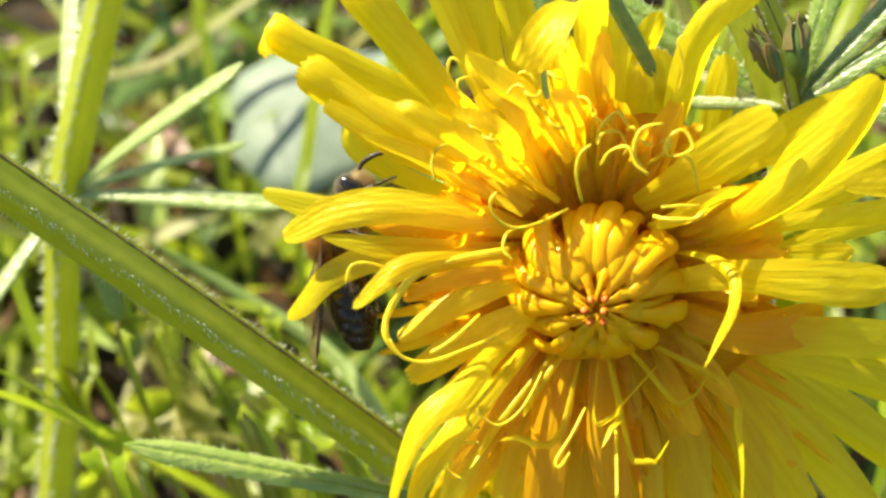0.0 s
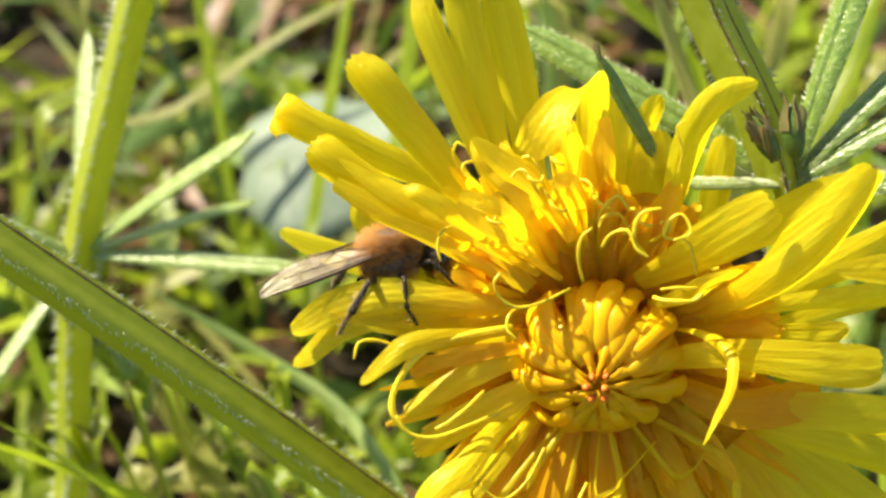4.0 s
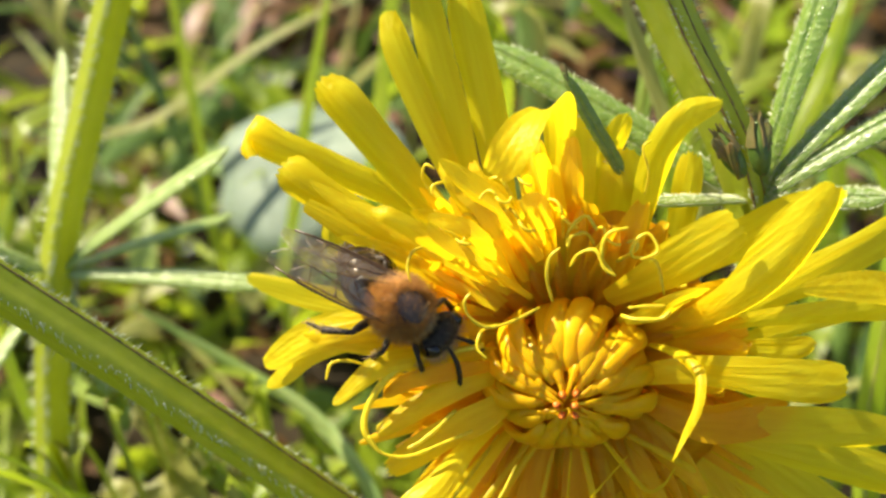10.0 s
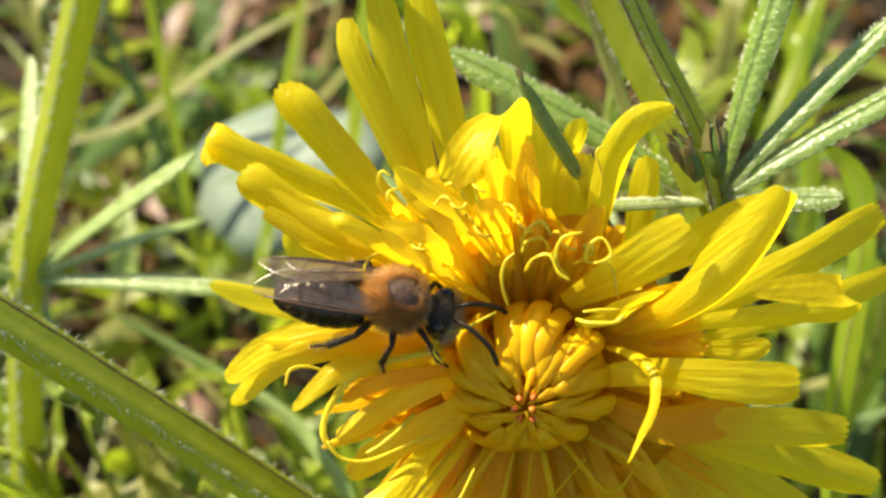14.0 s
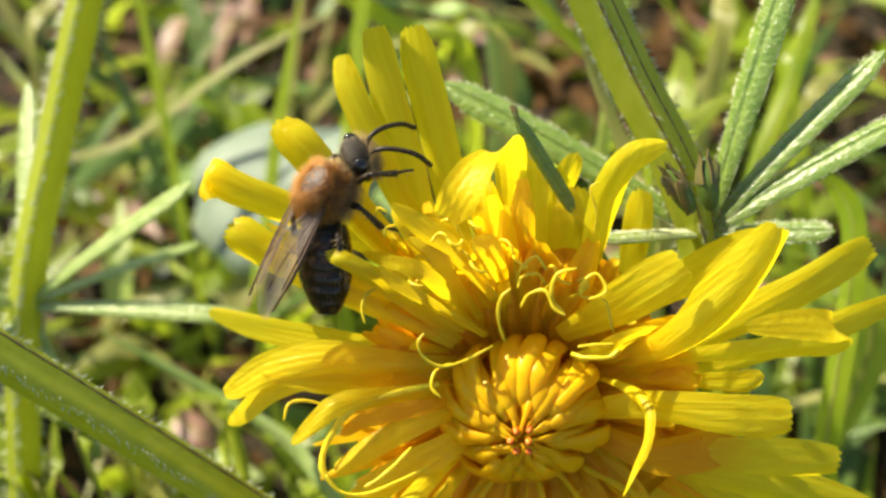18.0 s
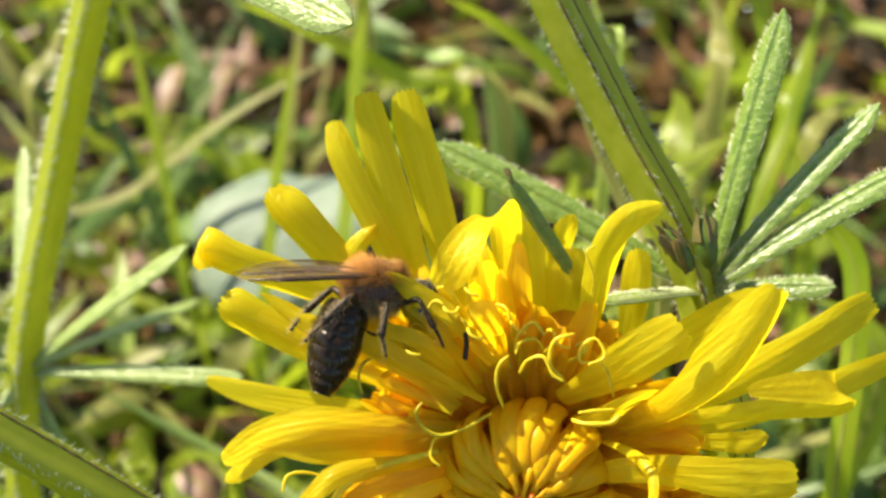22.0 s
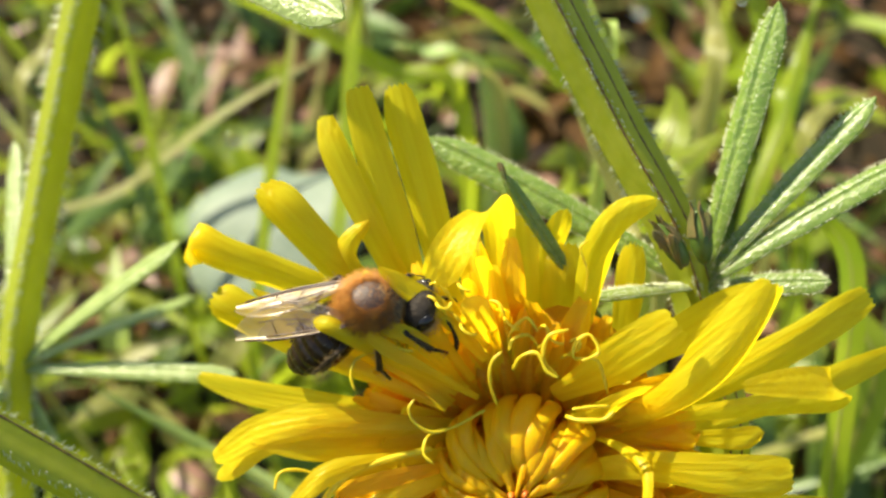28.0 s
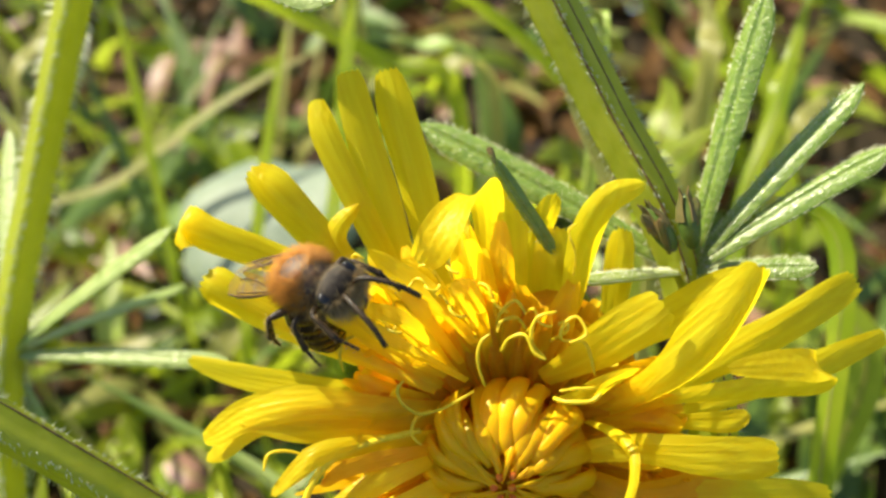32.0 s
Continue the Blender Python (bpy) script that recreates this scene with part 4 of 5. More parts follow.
straw, weed = "straw pale leaf blade in the sun", "yellow green leaf of a low weed"
for pts, w, mat, label in (
        ([(-20.4, -21.2, 128), (-25.9, -16.1, 127), (-31.8, -11.0, 126)], 4.2, GRASS_PALE, straw), ([(-34.7, -23.5, 130), (-29.2, -18.1, 128), (-26.1, -11.2, 128)], 2.6, GRASS_PALE, straw),
        ([(-37.2, -21.0, 132), (-29.9, -20.5, 131), (-21.7, -21.6, 132)], 2.6, GRASS_PALE, straw), ([(-35.6, -14.8, 122), (-40.3, -10.4, 120), (-44.1, -2.7, 119)], 2.8, GRASS, green),
        ([(-38.6, -17.8, 126), (-38.0, -11.5, 125), (-37.7, -7.9, 125)], 3.4, WEED, weed), ([(-13.7, -21.1, 118), (-18.1, -16.3, 117), (-21.8, -13.0, 118)], 2.6, GRASS, green),
        ([(-11.2, -18.4, 130), (-14.8, -11.8, 128), (-20.5, -8.1, 128)], 3.2, WEED, weed), ([(54.4, -3.3, 130), (50.3, 6.0, 128), (42.8, 8.8, 128)], 4.2, WEED, weed),
        ([(33.2, 20.6, 142), (35.4, 30.7, 139), (34.9, 34.2, 139)], 5.0, WEED, weed), ([(32.6, 18.7, 135), (36.8, 25.2, 134), (42.6, 28.4, 135)], 3.6, WEED, weed)):
    blade(pts, w, mat, label, "broad blades low in the grass", "leaf", "leaf_blade", 0.15, 0.5)
for pts, w, mat, label in (
        ([(53.2, 24.8, 150), (58.1, 32.1, 150), (64.2, 34.1, 150)], 2.6, GRASS_PALE, straw), ([(42.6, 34.1, 150), (43.7, 43.3, 150), (42.5, 49.4, 150)], 3.2, GRASS_PALE, straw),
        ([(47.4, 26.2, 140), (51.4, 36.5, 140), (54.8, 46.3, 140)], 2.8, GRASS, green), ([(22.6, 29.4, 110), (21.4, 34.9, 108), (20.2, 39.8, 106)], 2.4, CLEAVER, weed),
        ([(14.8, 35.4, 150), (5.9, 38.1, 150), (-0.9, 37.7, 150)], 2.4, GRASS_PALE, straw), ([(13.6, 37.9, 155), (4.6, 43.0, 155), (-0.1, 44.2, 156)], 2.6, GRASS_BLUE, blue),
        ([(-47.9, 34.7, 150), (-44.7, 44.8, 150), (-41.5, 50.0, 150)], 2.8, GRASS_PALE, straw), ([(-50.5, 17.8, 140), (-44.8, 25.9, 140), (-38.1, 31.5, 140)], 3.2, WEED, weed),
        ([(-28.4, -9.4, 120), (-26.2, -5.8, 119), (-27.3, -2.2, 119)], 3.4, WEED, weed), ([(-18.0, -10.7, 125), (-18.9, -6.9, 124), (-23.8, -5.4, 124)], 3.0, WEED, weed)):
    blade(pts, w, mat, label, "broad blades low in the grass", "leaf", "leaf_blade", 0.15, 0.5)

for pts, w, mat, label in (
        ([(-36.5, -16.5, 118), (-40.3, -10.7, 118), (-42.6, -6.1, 118)], 2.8, GRASS, green),
        ([(-23.4, -22.3, 124), (-28.3, -15.6, 124), (-32, -10.8, 124)], 5, GRASS_PALE, straw),
        ([(-9.7, -23.2, 126), (-17, -20.8, 126), (-23.2, -17.1, 126)], 4.2, WEED, weed),
        ([(-39.6, -14.6, 121), (-39.4, -8.1, 121), (-39.6, -2.8, 121)], 3.6, WEED, weed),
        ([(-28.2, -10.5, 116), (-28.8, -7.1, 116), (-31.1, -4.8, 116)], 3.6, WEED, weed),
        ([(-6.7, -18, 128), (-12.3, -15.6, 128), (-14.8, -11.2, 128)], 3.6, WEED, weed)):
    blade(pts, w, mat, label, "broad blades low in the grass", "leaf", "leaf_blade", 0.15, 0.5)


for pts, w, mat, label in (
        ([(-35.4, -15.9, 112), (-38.4, -11.3, 112), (-40.4, -6.4, 112), (-42.4, -1.0, 112)], 2.4, GRASS, green),
        ([(-34.9, -14.8, 112), (-34.5, -11.9, 112), (-34.0, -8.1, 112)], 2, GRASS_PALE, straw),
        ([(-29.3, -10.4, 108), (-29.3, -6.7, 108), (-30.1, -2.6, 108)], 4.2, WEED, weed),
        ([(-27.0, -22.7, 100), (-29.7, -16.4, 100), (-34.0, -12.8, 100), (-39.8, -9.6, 100)], 3.8, GRASS, green),
        ([(-19.3, -19.0, 116), (-24.3, -13.4, 116), (-29.1, -9.2, 116)], 4.4, GRASS_PALE, straw),
        ([(-17.1, -19.6, 113), (-21.5, -14.1, 113), (-24.5, -9.5, 113)], 4.6, WEED, weed),
        ([(-5.9, -20.8, 98), (-12.5, -14.4, 98), (-18.7, -9.4, 98)], 1.9, GRASS, green),
        ([(-7.0, -20.1, 116), (-17.0, -18.7, 116), (-27.7, -18.6, 116)], 1.8, GRASS_PALE, straw),
        ([(-25.9, -26.2, 118), (-29.3, -21.6, 118), (-31.9, -17.0, 118)], 3, WEED, weed),
        ([(-39.6, -26.2, 118), (-40.7, -20.5, 118), (-39.3, -15.9, 118)], 3.2, WEED, weed),
        ([(-18.8, -9.5, 124), (-18.2, -14.3, 124), (-17.0, -19.1, 124)], 3, WEED, weed)):
    blade(pts, w, mat, label, "broad blades low in the grass", "leaf", "leaf_blade", 0.15, 0.5)


def scatter(name, count, mats, label, category, reach, width, lean, seed, lift=0.0, blunt=1.0, thin=0.0, span=(-0.13, 0.13), depth=(0.0, 0.30)):
    """Blades and leaflets all over the ground round the flower, too many to count."""
    local = random.Random(seed)
    for n, mat in enumerate(mats):
        bm = bmesh.new()
        for _ in range(count // len(mats)):
            x = local.uniform(*span)
            y = local.uniform(*depth)
            if abs(x) < 0.05 and y < 0.07:
                continue
            if thin and ((x > -0.012 and y > 0.10) or y > 0.19 or (x < -0.04 and y > 0.12)) and local.random() < thin:
                continue
            low_corner = -0.10 < x < 0.0 and y < 0.10
            L = local.uniform(*reach) * MM * (0.55 if low_corner else 1)
            a = local.uniform(0, 2 * math.pi)
            k = local.uniform(*lean)
            way = Vector((math.cos(a) * k, math.sin(a) * k, 1)).normalized()
            foot = Vector((x, y, (0.3 if low_corner else 1) * lift * local.random() * MM - 0.004))
            tip = foot + way * L + Vector((math.cos(a), math.sin(a), -0.5)) * L * 0.3 * local.random()
            path = bezier(foot, foot + Vector((way.x * 0.4, way.y * 0.4, way.z)) * L * 0.6, tip, 6)
            w = local.uniform(*width) * MM
            turn = local.uniform(0, math.pi)
            ribbon(bm, path, Vector((math.cos(turn), math.sin(turn), 0.1)), lambda s: w * (0.35 + 0.65 * math.sin(math.pi * min(1, 0.1 + 0.9 * s)) ** blunt) * (1.02 - s ** 5), 0.15 * MM, lambda q, s: 0.2 * abs(q), 5, sheet=True)
        tagged(part(name, bm, mat), label, category, kind="stuff")


scatter("grass", 900, (GRASS, BRACT, GRASS, GRASS_PALE, BRACT, WEED), "thick low meadow grass around the flower", "grass", (22, 62), (1.6, 3.6), (0.6, 2.8), 3, thin=0.46)
scatter("weed_leaves", 760, (WEED, BRACT, BRACT, CLEAVER, GRASS, WEED), "small yellow green leaves of low weeds", "weeds", (10, 22), (3.0, 6.5), (0.8, 2.6), 5, 18, 0.6, thin=0.56)
scatter("weed_leaves", 260, (WEED, GRASS_PALE, GRASS), "pale yellow green leaves of low weeds in the sun", "weeds", (10, 24), (2.0, 4.5), (0.6, 2.2), 15, 26, 0.6, span=(-0.10, -0.004), depth=(0.02, 0.11))
scatter("leaf_litter", 1500, (LITTER, LITTER, PINK, LITTER), "brown and reddish dead leaves on the soil", "leaf litter", (6, 16), (2.0, 5.0), (1.5, 5.0), 9, 10, 0.6)


def meadow():
    """Longer grass all round, out of the flower's corner."""
    local = random.Random(21)
    for mat, count in ((GRASS, 8000), (GRASS_PALE, 2400), (WEED, 4600)):
        bm = bmesh.new()
        for _ in range(count):
            r, a = 0.2 + 2.6 * local.random() ** 0.9, local.uniform(0, 2 * math.pi)
            x, y = r * math.cos(a), 0.15 + r * math.sin(a)
            if abs(x) < 0.13 and -0.2 < y < 0.32:
                continue
            L, b, k = local.uniform(0.015, 0.03) if r < 0.6 else local.uniform(0.03, 0.09), local.uniform(0, 6.3), local.uniform(0.1, 0.9)
            foot = Vector((x, y, -0.006))
            path = bezier(foot, foot + Vector((0, 0, 0.6 * L)), foot + Vector((math.cos(b) * k, math.sin(b) * k, 1)).normalized() * L, 4)
            w = local.uniform(2.5, 5.5) * MM * (1 + r)
            ribbon(bm, path, Vector((math.sin(b), -math.cos(b), 0)), lambda s: w * (1.03 - s ** 2), 0.3 * MM, None, 2)
        tagged(part("meadow_grass", bm, mat), "meadow grass spreading round the flower", "grass", kind="stuff")


meadow()


def round_leaf(centre, size, mat, label, normal, name="round_leaf", seed=1):
    """A broad lobed leaf on a short stalk with a sunken midrib."""
    local = random.Random(seed)
    c = at(*centre)
    root = empty(name, Vector((c.x, c.y + 0.01, 0.0)), label, "leaf")
    base = root.matrix_basis.translation
    z = along(*normal)
    x = (Vector((1, 0, 0)) - z * z.x).normalized()
    y = z.cross(x)
    bm = bmesh.new()
    rings, n = [], 28
    mid = [bm.verts.new(c - base), bm.verts.new(c - base - z * 0.4 * MM)]
    for r in (0.25, 0.5, 0.75, 1.0):
        top, low = [], []
        for k in range(n):
            a = 2 * math.pi * k / n
            q = size * r * (1 + 0.07 * math.sin(3 * a + seed) + 0.05 * math.sin(7 * a + 2 * seed) + (0.04 * math.sin(14 * a) if r == 1 else 0)) * MM
            dip = (0.05 * math.cos(2 * a) * r - 0.10 * r * r + 0.05 * math.sin(3 * a + seed) * r) * size * MM
            p = c - base + x * math.cos(a) * q + y * math.sin(a) * q * 0.85 + z * dip
            top.append(bm.verts.new(p))
            low.append(bm.verts.new(p - z * 0.4 * MM))
        rings.append((top, low))
    for k in range(n):
        j = (k + 1) % n
        bm.faces.new((mid[0], rings[0][0][k], rings[0][0][j]))
        bm.faces.new((mid[1], rings[0][1][j], rings[0][1][k]))
        for (a, b), (d, e) in zip(rings, rings[1:]):
            bm.faces.new((a[k], d[k], d[j], a[j]))
            bm.faces.new((b[j], e[j], e[k], b[k]))
        a, b = rings[-1]
        bm.faces.new((a[k], b[k], b[j], a[j]))
    part("leaf_blade", bm, mat, root)
    bm = bmesh.new()
    tube(bm, bezier(Vector((0, 0, -0.004)), Vector((0, 0, 0.01)), c - base - z * 0.5 * MM, 6), 0.8 * MM, 8)
    part("leaf_stalk", bm, STALK, root)
    return root


round_leaf((-18.0, 20.0, 166), 14.5, GREY_LEAF, "broad grey green leaf lying low in the grass", (-0.25, 0.4, 0.88))

pink = "withered reddish leaf lying among the grass"
for pts, w in (([(-36, 75, 232), (-28, 72, 229), (-20, 68, 232)], 5.5), ([(-23, 78, 236), (-28, 73, 229), (-31, 67, 230)], 4.5), ([(-42, 56, 217), (-43, 50.5, 214), (-45, 43, 213)], 5.0),
               ([(-33, 56, 217), (-33.6, 51, 214), (-35, 44, 213)], 4.2), ([(-33, -13, 165), (-29, -15, 162), (-25, -17, 163)], 4.5), ([(30, 56, 220), (36, 54, 216), (42, 53, 218)], 5.0)):
    blade(pts, w, PINK, pink, "withered leaves", "leaf", "withered_leaf", -0.3, 0.5, False)

# ---- dew ----
def dew_drop(r, u, d, size):
    p = at(r, u, d)
    bm = bmesh.new()
    blob(bm, Vector((0, 0, 0)), (size * MM, size * MM, size * 0.85 * MM), None, 20, 14)
    ob = part("dew_drop", bm, WATER, matrix=Matrix.Translation(p))
    tagged(ob, "clear round dew drop glinting on a grass blade", "dew drop", "dew drops")


for r, u, d, size in ((-25.4, 35.9, 181.5, 1.5), (28.5, 30.5, 82, 0.4), (34, 46, 150, 1.2), (-33.5, 8.6, 160, 1.2), (-29, 14, 172, 1.0)):
    dew_drop(r, u, d, size)

# ---- the bee ----
bee = empty("bee", at(-8, 0, 76), "small mining bee with rust-coloured fur and a shiny black abdomen", "bee")
bee.scale = (1.09, 1.09, 1.09)


def fur(name, parent, centre, radii, count, length, mat, keep, label, seed, thick=0.013):
    local = random.Random(seed)
    bm = bmesh.new()
    made = 0
    while made < count:
        v = Vector((local.gauss(0, 1), local.gauss(0, 1), local.gauss(0, 1))).normalized()
        if not keep(v):
            continue
        made += 1
        n = Vector((v.x / radii[0], v.y / radii[1], v.z / radii[2])).normalized()
        p = Vector((v.x * radii[0], v.y * radii[1], v.z * radii[2])) * 0.95 + Vector(centre)
        way = (n + Vector((local.gauss(0, 0.3) - 0.25, local.gauss(0, 0.3), local.gauss(0, 0.3)))).normalized()
        needle(bm, p * MM, way, local.uniform(0.6, 1.15) * length * MM, thick * MM)
    return part(name, bm, mat, parent, label)


bm = bmesh.new()
blob(bm, Vector((0, 0, 0)), (1.95 * MM, 1.65 * MM, 1.7 * MM), None, 24, 16)
thorax = part("thorax", bm, SCUTUM, bee, "dark bald middle of the back")
fur("thorax_fur", thorax, (0, 0, 0), (1.95, 1.65, 1.7), 4800, 0.85, FUR_RUST, lambda v: v.z > 0.1 and not (v.z > 0.3 and ((v.x - 0.2) / 0.5) ** 2 + (v.y / 0.56) ** 2 < 1) and v.x < 0.75, "rust orange fur", 11)
fur("collar_fur", thorax, (0, 0, 0), (1.95, 1.65, 1.7), 700, 0.6, FUR_BUFF, lambda v: v.x > 0.55 and v.z > -0.5, "buff collar of hair", 15)
fur("back_fur", thorax, (0, 0, 0), (1.95, 1.65, 1.7), 700, 0.35, FUR_RUST, lambda v: v.z > 0.4, "", 16)
fur("flank_fur", thorax, (0, 0, 0), (1.95, 1.65, 1.7), 900, 0.6, FUR_RUST, lambda v: -0.4 < v.z <= 0.1, "thin rust hair", 17)
fur("chest_fur", thorax, (0, 0, 0), (1.9, 1.6, 1.65), 1800, 0.85, FUR_BUFF, lambda v: v.z <= -0.35, "buff fur", 12)

bm = bmesh.new()
blob(bm, Vector((0, 0, 0)), (0.95 * MM, 1.55 * MM, 1.3 * MM), None, 22, 14, lambda p: Vector((p.x, p.y * (1 - 0.12 * max(0, -p.z)), p.z)))
head = part("head", bm, HEAD_BLACK, bee, matrix=pose(2.65 * MM, 0, -0.75 * MM, 0, 12, 0))
for s in (1, -1):
    bm = bmesh.new()
    blob(bm, Vector((0.14, 1.16 * s, 0.1)) * MM, (0.55 * MM, 0.48 * MM, 1.0 * MM), None, 16, 12)
    part("eye", bm, EYE_BLACK, head, "glossy black compound eye")
    bm = bmesh.new()
    p0 = Vector((0.75, 0.35 * s, 0.25))
    pts = [p0, p0 + Vector((0.7, 0.3 * s, 0.35)), p0 + Vector((1.6, 0.65 * s, 0.1)), p0 + Vector((2.6, 1.05 * s, -0.75)), p0 + Vector((3.1, 1.4 * s, -1.9))]
    tube(bm, [p * MM for p in spline(pts, 7)], lambda q: (0.10 + 0.06 * min(1, q * 3) + 0.012 * math.sin(q * 75)) * MM, 8)
    part("antenna", bm, LEG, head, "long black antenna")
    bm = bmesh.new()
    tube(bm, [p * MM for p in spline([Vector((0.6, 0.5 * s, -0.8)), Vector((0.9, 0.45 * s, -1.2)), Vector((0.9, 0.05 * s, -1.45))], 5)], lambda q: (0.16 - 0.1 * q) * MM, 6)
    part("mandible", bm, LEG, head)
fur("face_fur", head, (0, 0, 0), (0.85, 1.4, 1.2), 1700, 0.95, FUR_BUFF, lambda v: v.x > 0.35 and v.z < 0.35, "buff face hair", 13)
fur("crown_fur", head, (0, 0, 0), (0.85, 1.4, 1.2), 420, 0.45, FUR_GREY, lambda v: v.z > 0.4, "", 14)

# the abdomen hangs on its waist and bends there
WAIST = (-1.5, 0.0, -0.75)
bm = bmesh.new()
tube(bm, [Vector((0.6, 0, 0.1)) * MM, Vector((0, 0, 0)), Vector((-0.5, 0, -0.02)) * MM], 0.42 * MM, 12)
abdomen = part("abdomen", bm, CHITIN, bee, "shiny black abdomen in overlapping rings", pose(WAIST[0] * MM, 0, WAIST[2] * MM))


def girth(x):
    """Half the abdomen's width at x mm behind the waist."""
    s = min(1, max(0, x / 5.8))
    return 1.86 * math.sin(math.pi * min(1, 0.16 + 0.79 * s)) ** 0.5 * (1 - 0.08 * s * s)


for k in range(6):
    bm = bmesh.new()
    x0, x1 = 0.25 + 0.92 * k, 0.25 + 0.92 * (k + 1) + (0.11 if k < 5 else 0)
    rows = [(x0, girth(x0) * 0.93), (x0 + 0.15, girth(x0 + 0.15)), ((x0 + x1) / 2, girth((x0 + x1) / 2) * 1.02), (x1 - 0.08, girth(x1) * 1.018), (x1, girth(x1) * 0.965)]
    rings = []
    for x, r in rows:
        rings.append([bm.verts.new(Vector((-x, math.cos(a) * r, math.sin(a) * r * 0.86 - 0.012 * x * x)) * MM) for a in (2 * math.pi * j / 24 for j in range(24))])
    for a, b in zip(rings, rings[1:]):
        for j in range(24):
            bm.faces.new((a[j], a[(j + 1) % 24], b[(j + 1) % 24], b[j]))
    bm.faces.new(rings[0])
    bm.faces.new(rings[-1][::-1])
    part("abdomen_ring", bm, CHITIN, abdomen)
    local = random.Random(40 + k)
    bm = bmesh.new()
    for _ in range(14):
        a, x = local.uniform(0, 2 * math.pi), local.uniform(x0 + 0.2, x1)
        r = girth(x)
        n = Vector((0, math.cos(a), math.sin(a)))
        needle(bm, Vector((-x, math.cos(a) * r, math.sin(a) * r * 0.86 - 0.012 * x * x)) * MM, (n * 0.5 + Vector((-1, 0, 0))).normalized(), local.uniform(0.25, 0.5) * MM, 0.014 * MM)
    part("abdomen_hair", bm, FUR_GREY, abdomen, "thin grey hair fringe")


def wing(name, length, width, side, turn, veins):
    """A film with a stiff front edge and dark veins; turn: its pose on the thorax."""
    def outline(s):
        front = 0.10 * width * math.sin(math.pi * s)
        back = -width * math.sin(math.pi * min(1, s * 0.9 + 0.06)) ** 0.75 * (0.35 + 0.65 * s)
        return front, back
    bm = bmesh.new()
    n, m, rows = 16, 6, []
    for i in range(n + 1):
        s = i / n
        f, b = outline(s)
        top, low = [], []
        for k in range(m + 1):
            y = f + (b - f) * k / m
            z = 0.06 * math.sin(7 * k / m + 2 * s) - 0.25 * s * s
            top.append(bm.verts.new(Vector((-s * length, y * side, z)) * MM))
            low.append(bm.verts.new(Vector((-s * length, y * side, z - 0.02)) * MM))
        rows.append((top, low))
    for (a, b), (c, d) in zip(rows, rows[1:]):
        for k in range(m):
            bm.faces.new((a[k], a[k + 1], c[k + 1], c[k]))
            bm.faces.new((b[k + 1], b[k], d[k], d[k + 1]))
        bm.faces.new((a[0], c[0], d[0], b[0]))
        bm.faces.new((a[-1], b[-1], d[-1], c[-1]))
    film = part(name, bm, WING, bee, "clear brownish wing", turn)
    for y0, s0, y1, s1, r in veins:
        pts = []
        for i in range(7):
            s = s0 + (s1 - s0) * i / 6
            f, b = outline(s)
            q = y0 + (y1 - y0) * i / 6
            pts.append(Vector((-s * length, (f + (b - f) * q) * side, 0.06 * math.sin(7 * q + 2 * s) - 0.25 * s * s)) * MM)
        bm = bmesh.new()
        tube(bm, pts, r * MM, 5)
        part("vein", bm, VEIN, film, "dark brown vein")
    return film


FORE = [(0.0, 0.0, 0.0, 0.92, 0.07), (0.12, 0.03, 0.10, 0.75, 0.045), (0.35, 0.05, 0.55, 0.8, 0.04), (0.9, 0.1, 0.95, 0.6, 0.03), (0.1, 0.45, 0.6, 0.5, 0.035), (0.08, 0.66, 0.55, 0.7, 0.035), (0.5, 0.3, 0.9, 0.4, 0.03)]
HIND = [(0.0, 0.0, 0.0, 0.9, 0.05), (0.4, 0.05, 0.5, 0.7, 0.03), (0.1, 0.5, 0.5, 0.55, 0.03)]
for s in (1, -1):
    wing("forewing", 8.2, 2.8, s, pose(-0.2 * MM, 1.4 * s * MM, (0.95 + 0.06 * s) * MM, -24 * s, -2, 1 * s), FORE)
    wing("hindwing", 6.2, 2.1, s, pose(-0.7 * MM, 1.2 * s * MM, (0.75 + 0.06 * s) * MM, -24 * s, -1, -3 * s), HIND)


def leg(name, pts, r, hairy):
    a, b, c, d = (Vector(p) for p in pts)
    bm = bmesh.new()
    tube(bm, [q * MM for q in spline([a, (a + b) / 2 + Vector((0, 0, 0.1)), b], 4)], lambda s: r * (0.8 + 0.5 * math.sin(math.pi * s)) * MM, 8)
    femur = part(name, bm, LEG, bee)
    bm = bmesh.new()
    tube(bm, [q * MM for q in spline([b, (b + c) / 2, c], 4)], lambda s: r * (0.75 + 0.55 * s) * MM, 8)
    part("tibia", bm, LEG, femur)
    bm = bmesh.new()
    tube(bm, [q * MM for q in spline([c, (c + d) / 2 + Vector((0, 0, 0.08)), d], 6)], lambda s: r * (0.7 - 0.25 * s + 0.1 * math.sin(s * 28)) * MM, 8)
    part("tarsus", bm, LEG, femur)
    bm = bmesh.new()
    local = random.Random(int(100 * abs(a.x) + hairy))
    for _ in range(hairy):
        s = local.random()
        p = b.lerp(c, s) if local.random() < 0.6 else c.lerp(d, s)
        way = Vector((local.gauss(-0.4, 0.5), local.gauss(0, 0.6), local.gauss(-0.3, 0.6))).normalized()
        needle(bm, (p + way * r * 0.8) * MM, way, local.uniform(0.25, 0.55) * MM, 0.016 * MM)
    part("leg_hair", bm, FUR_BUFF, femur, "pale buff leg hair")


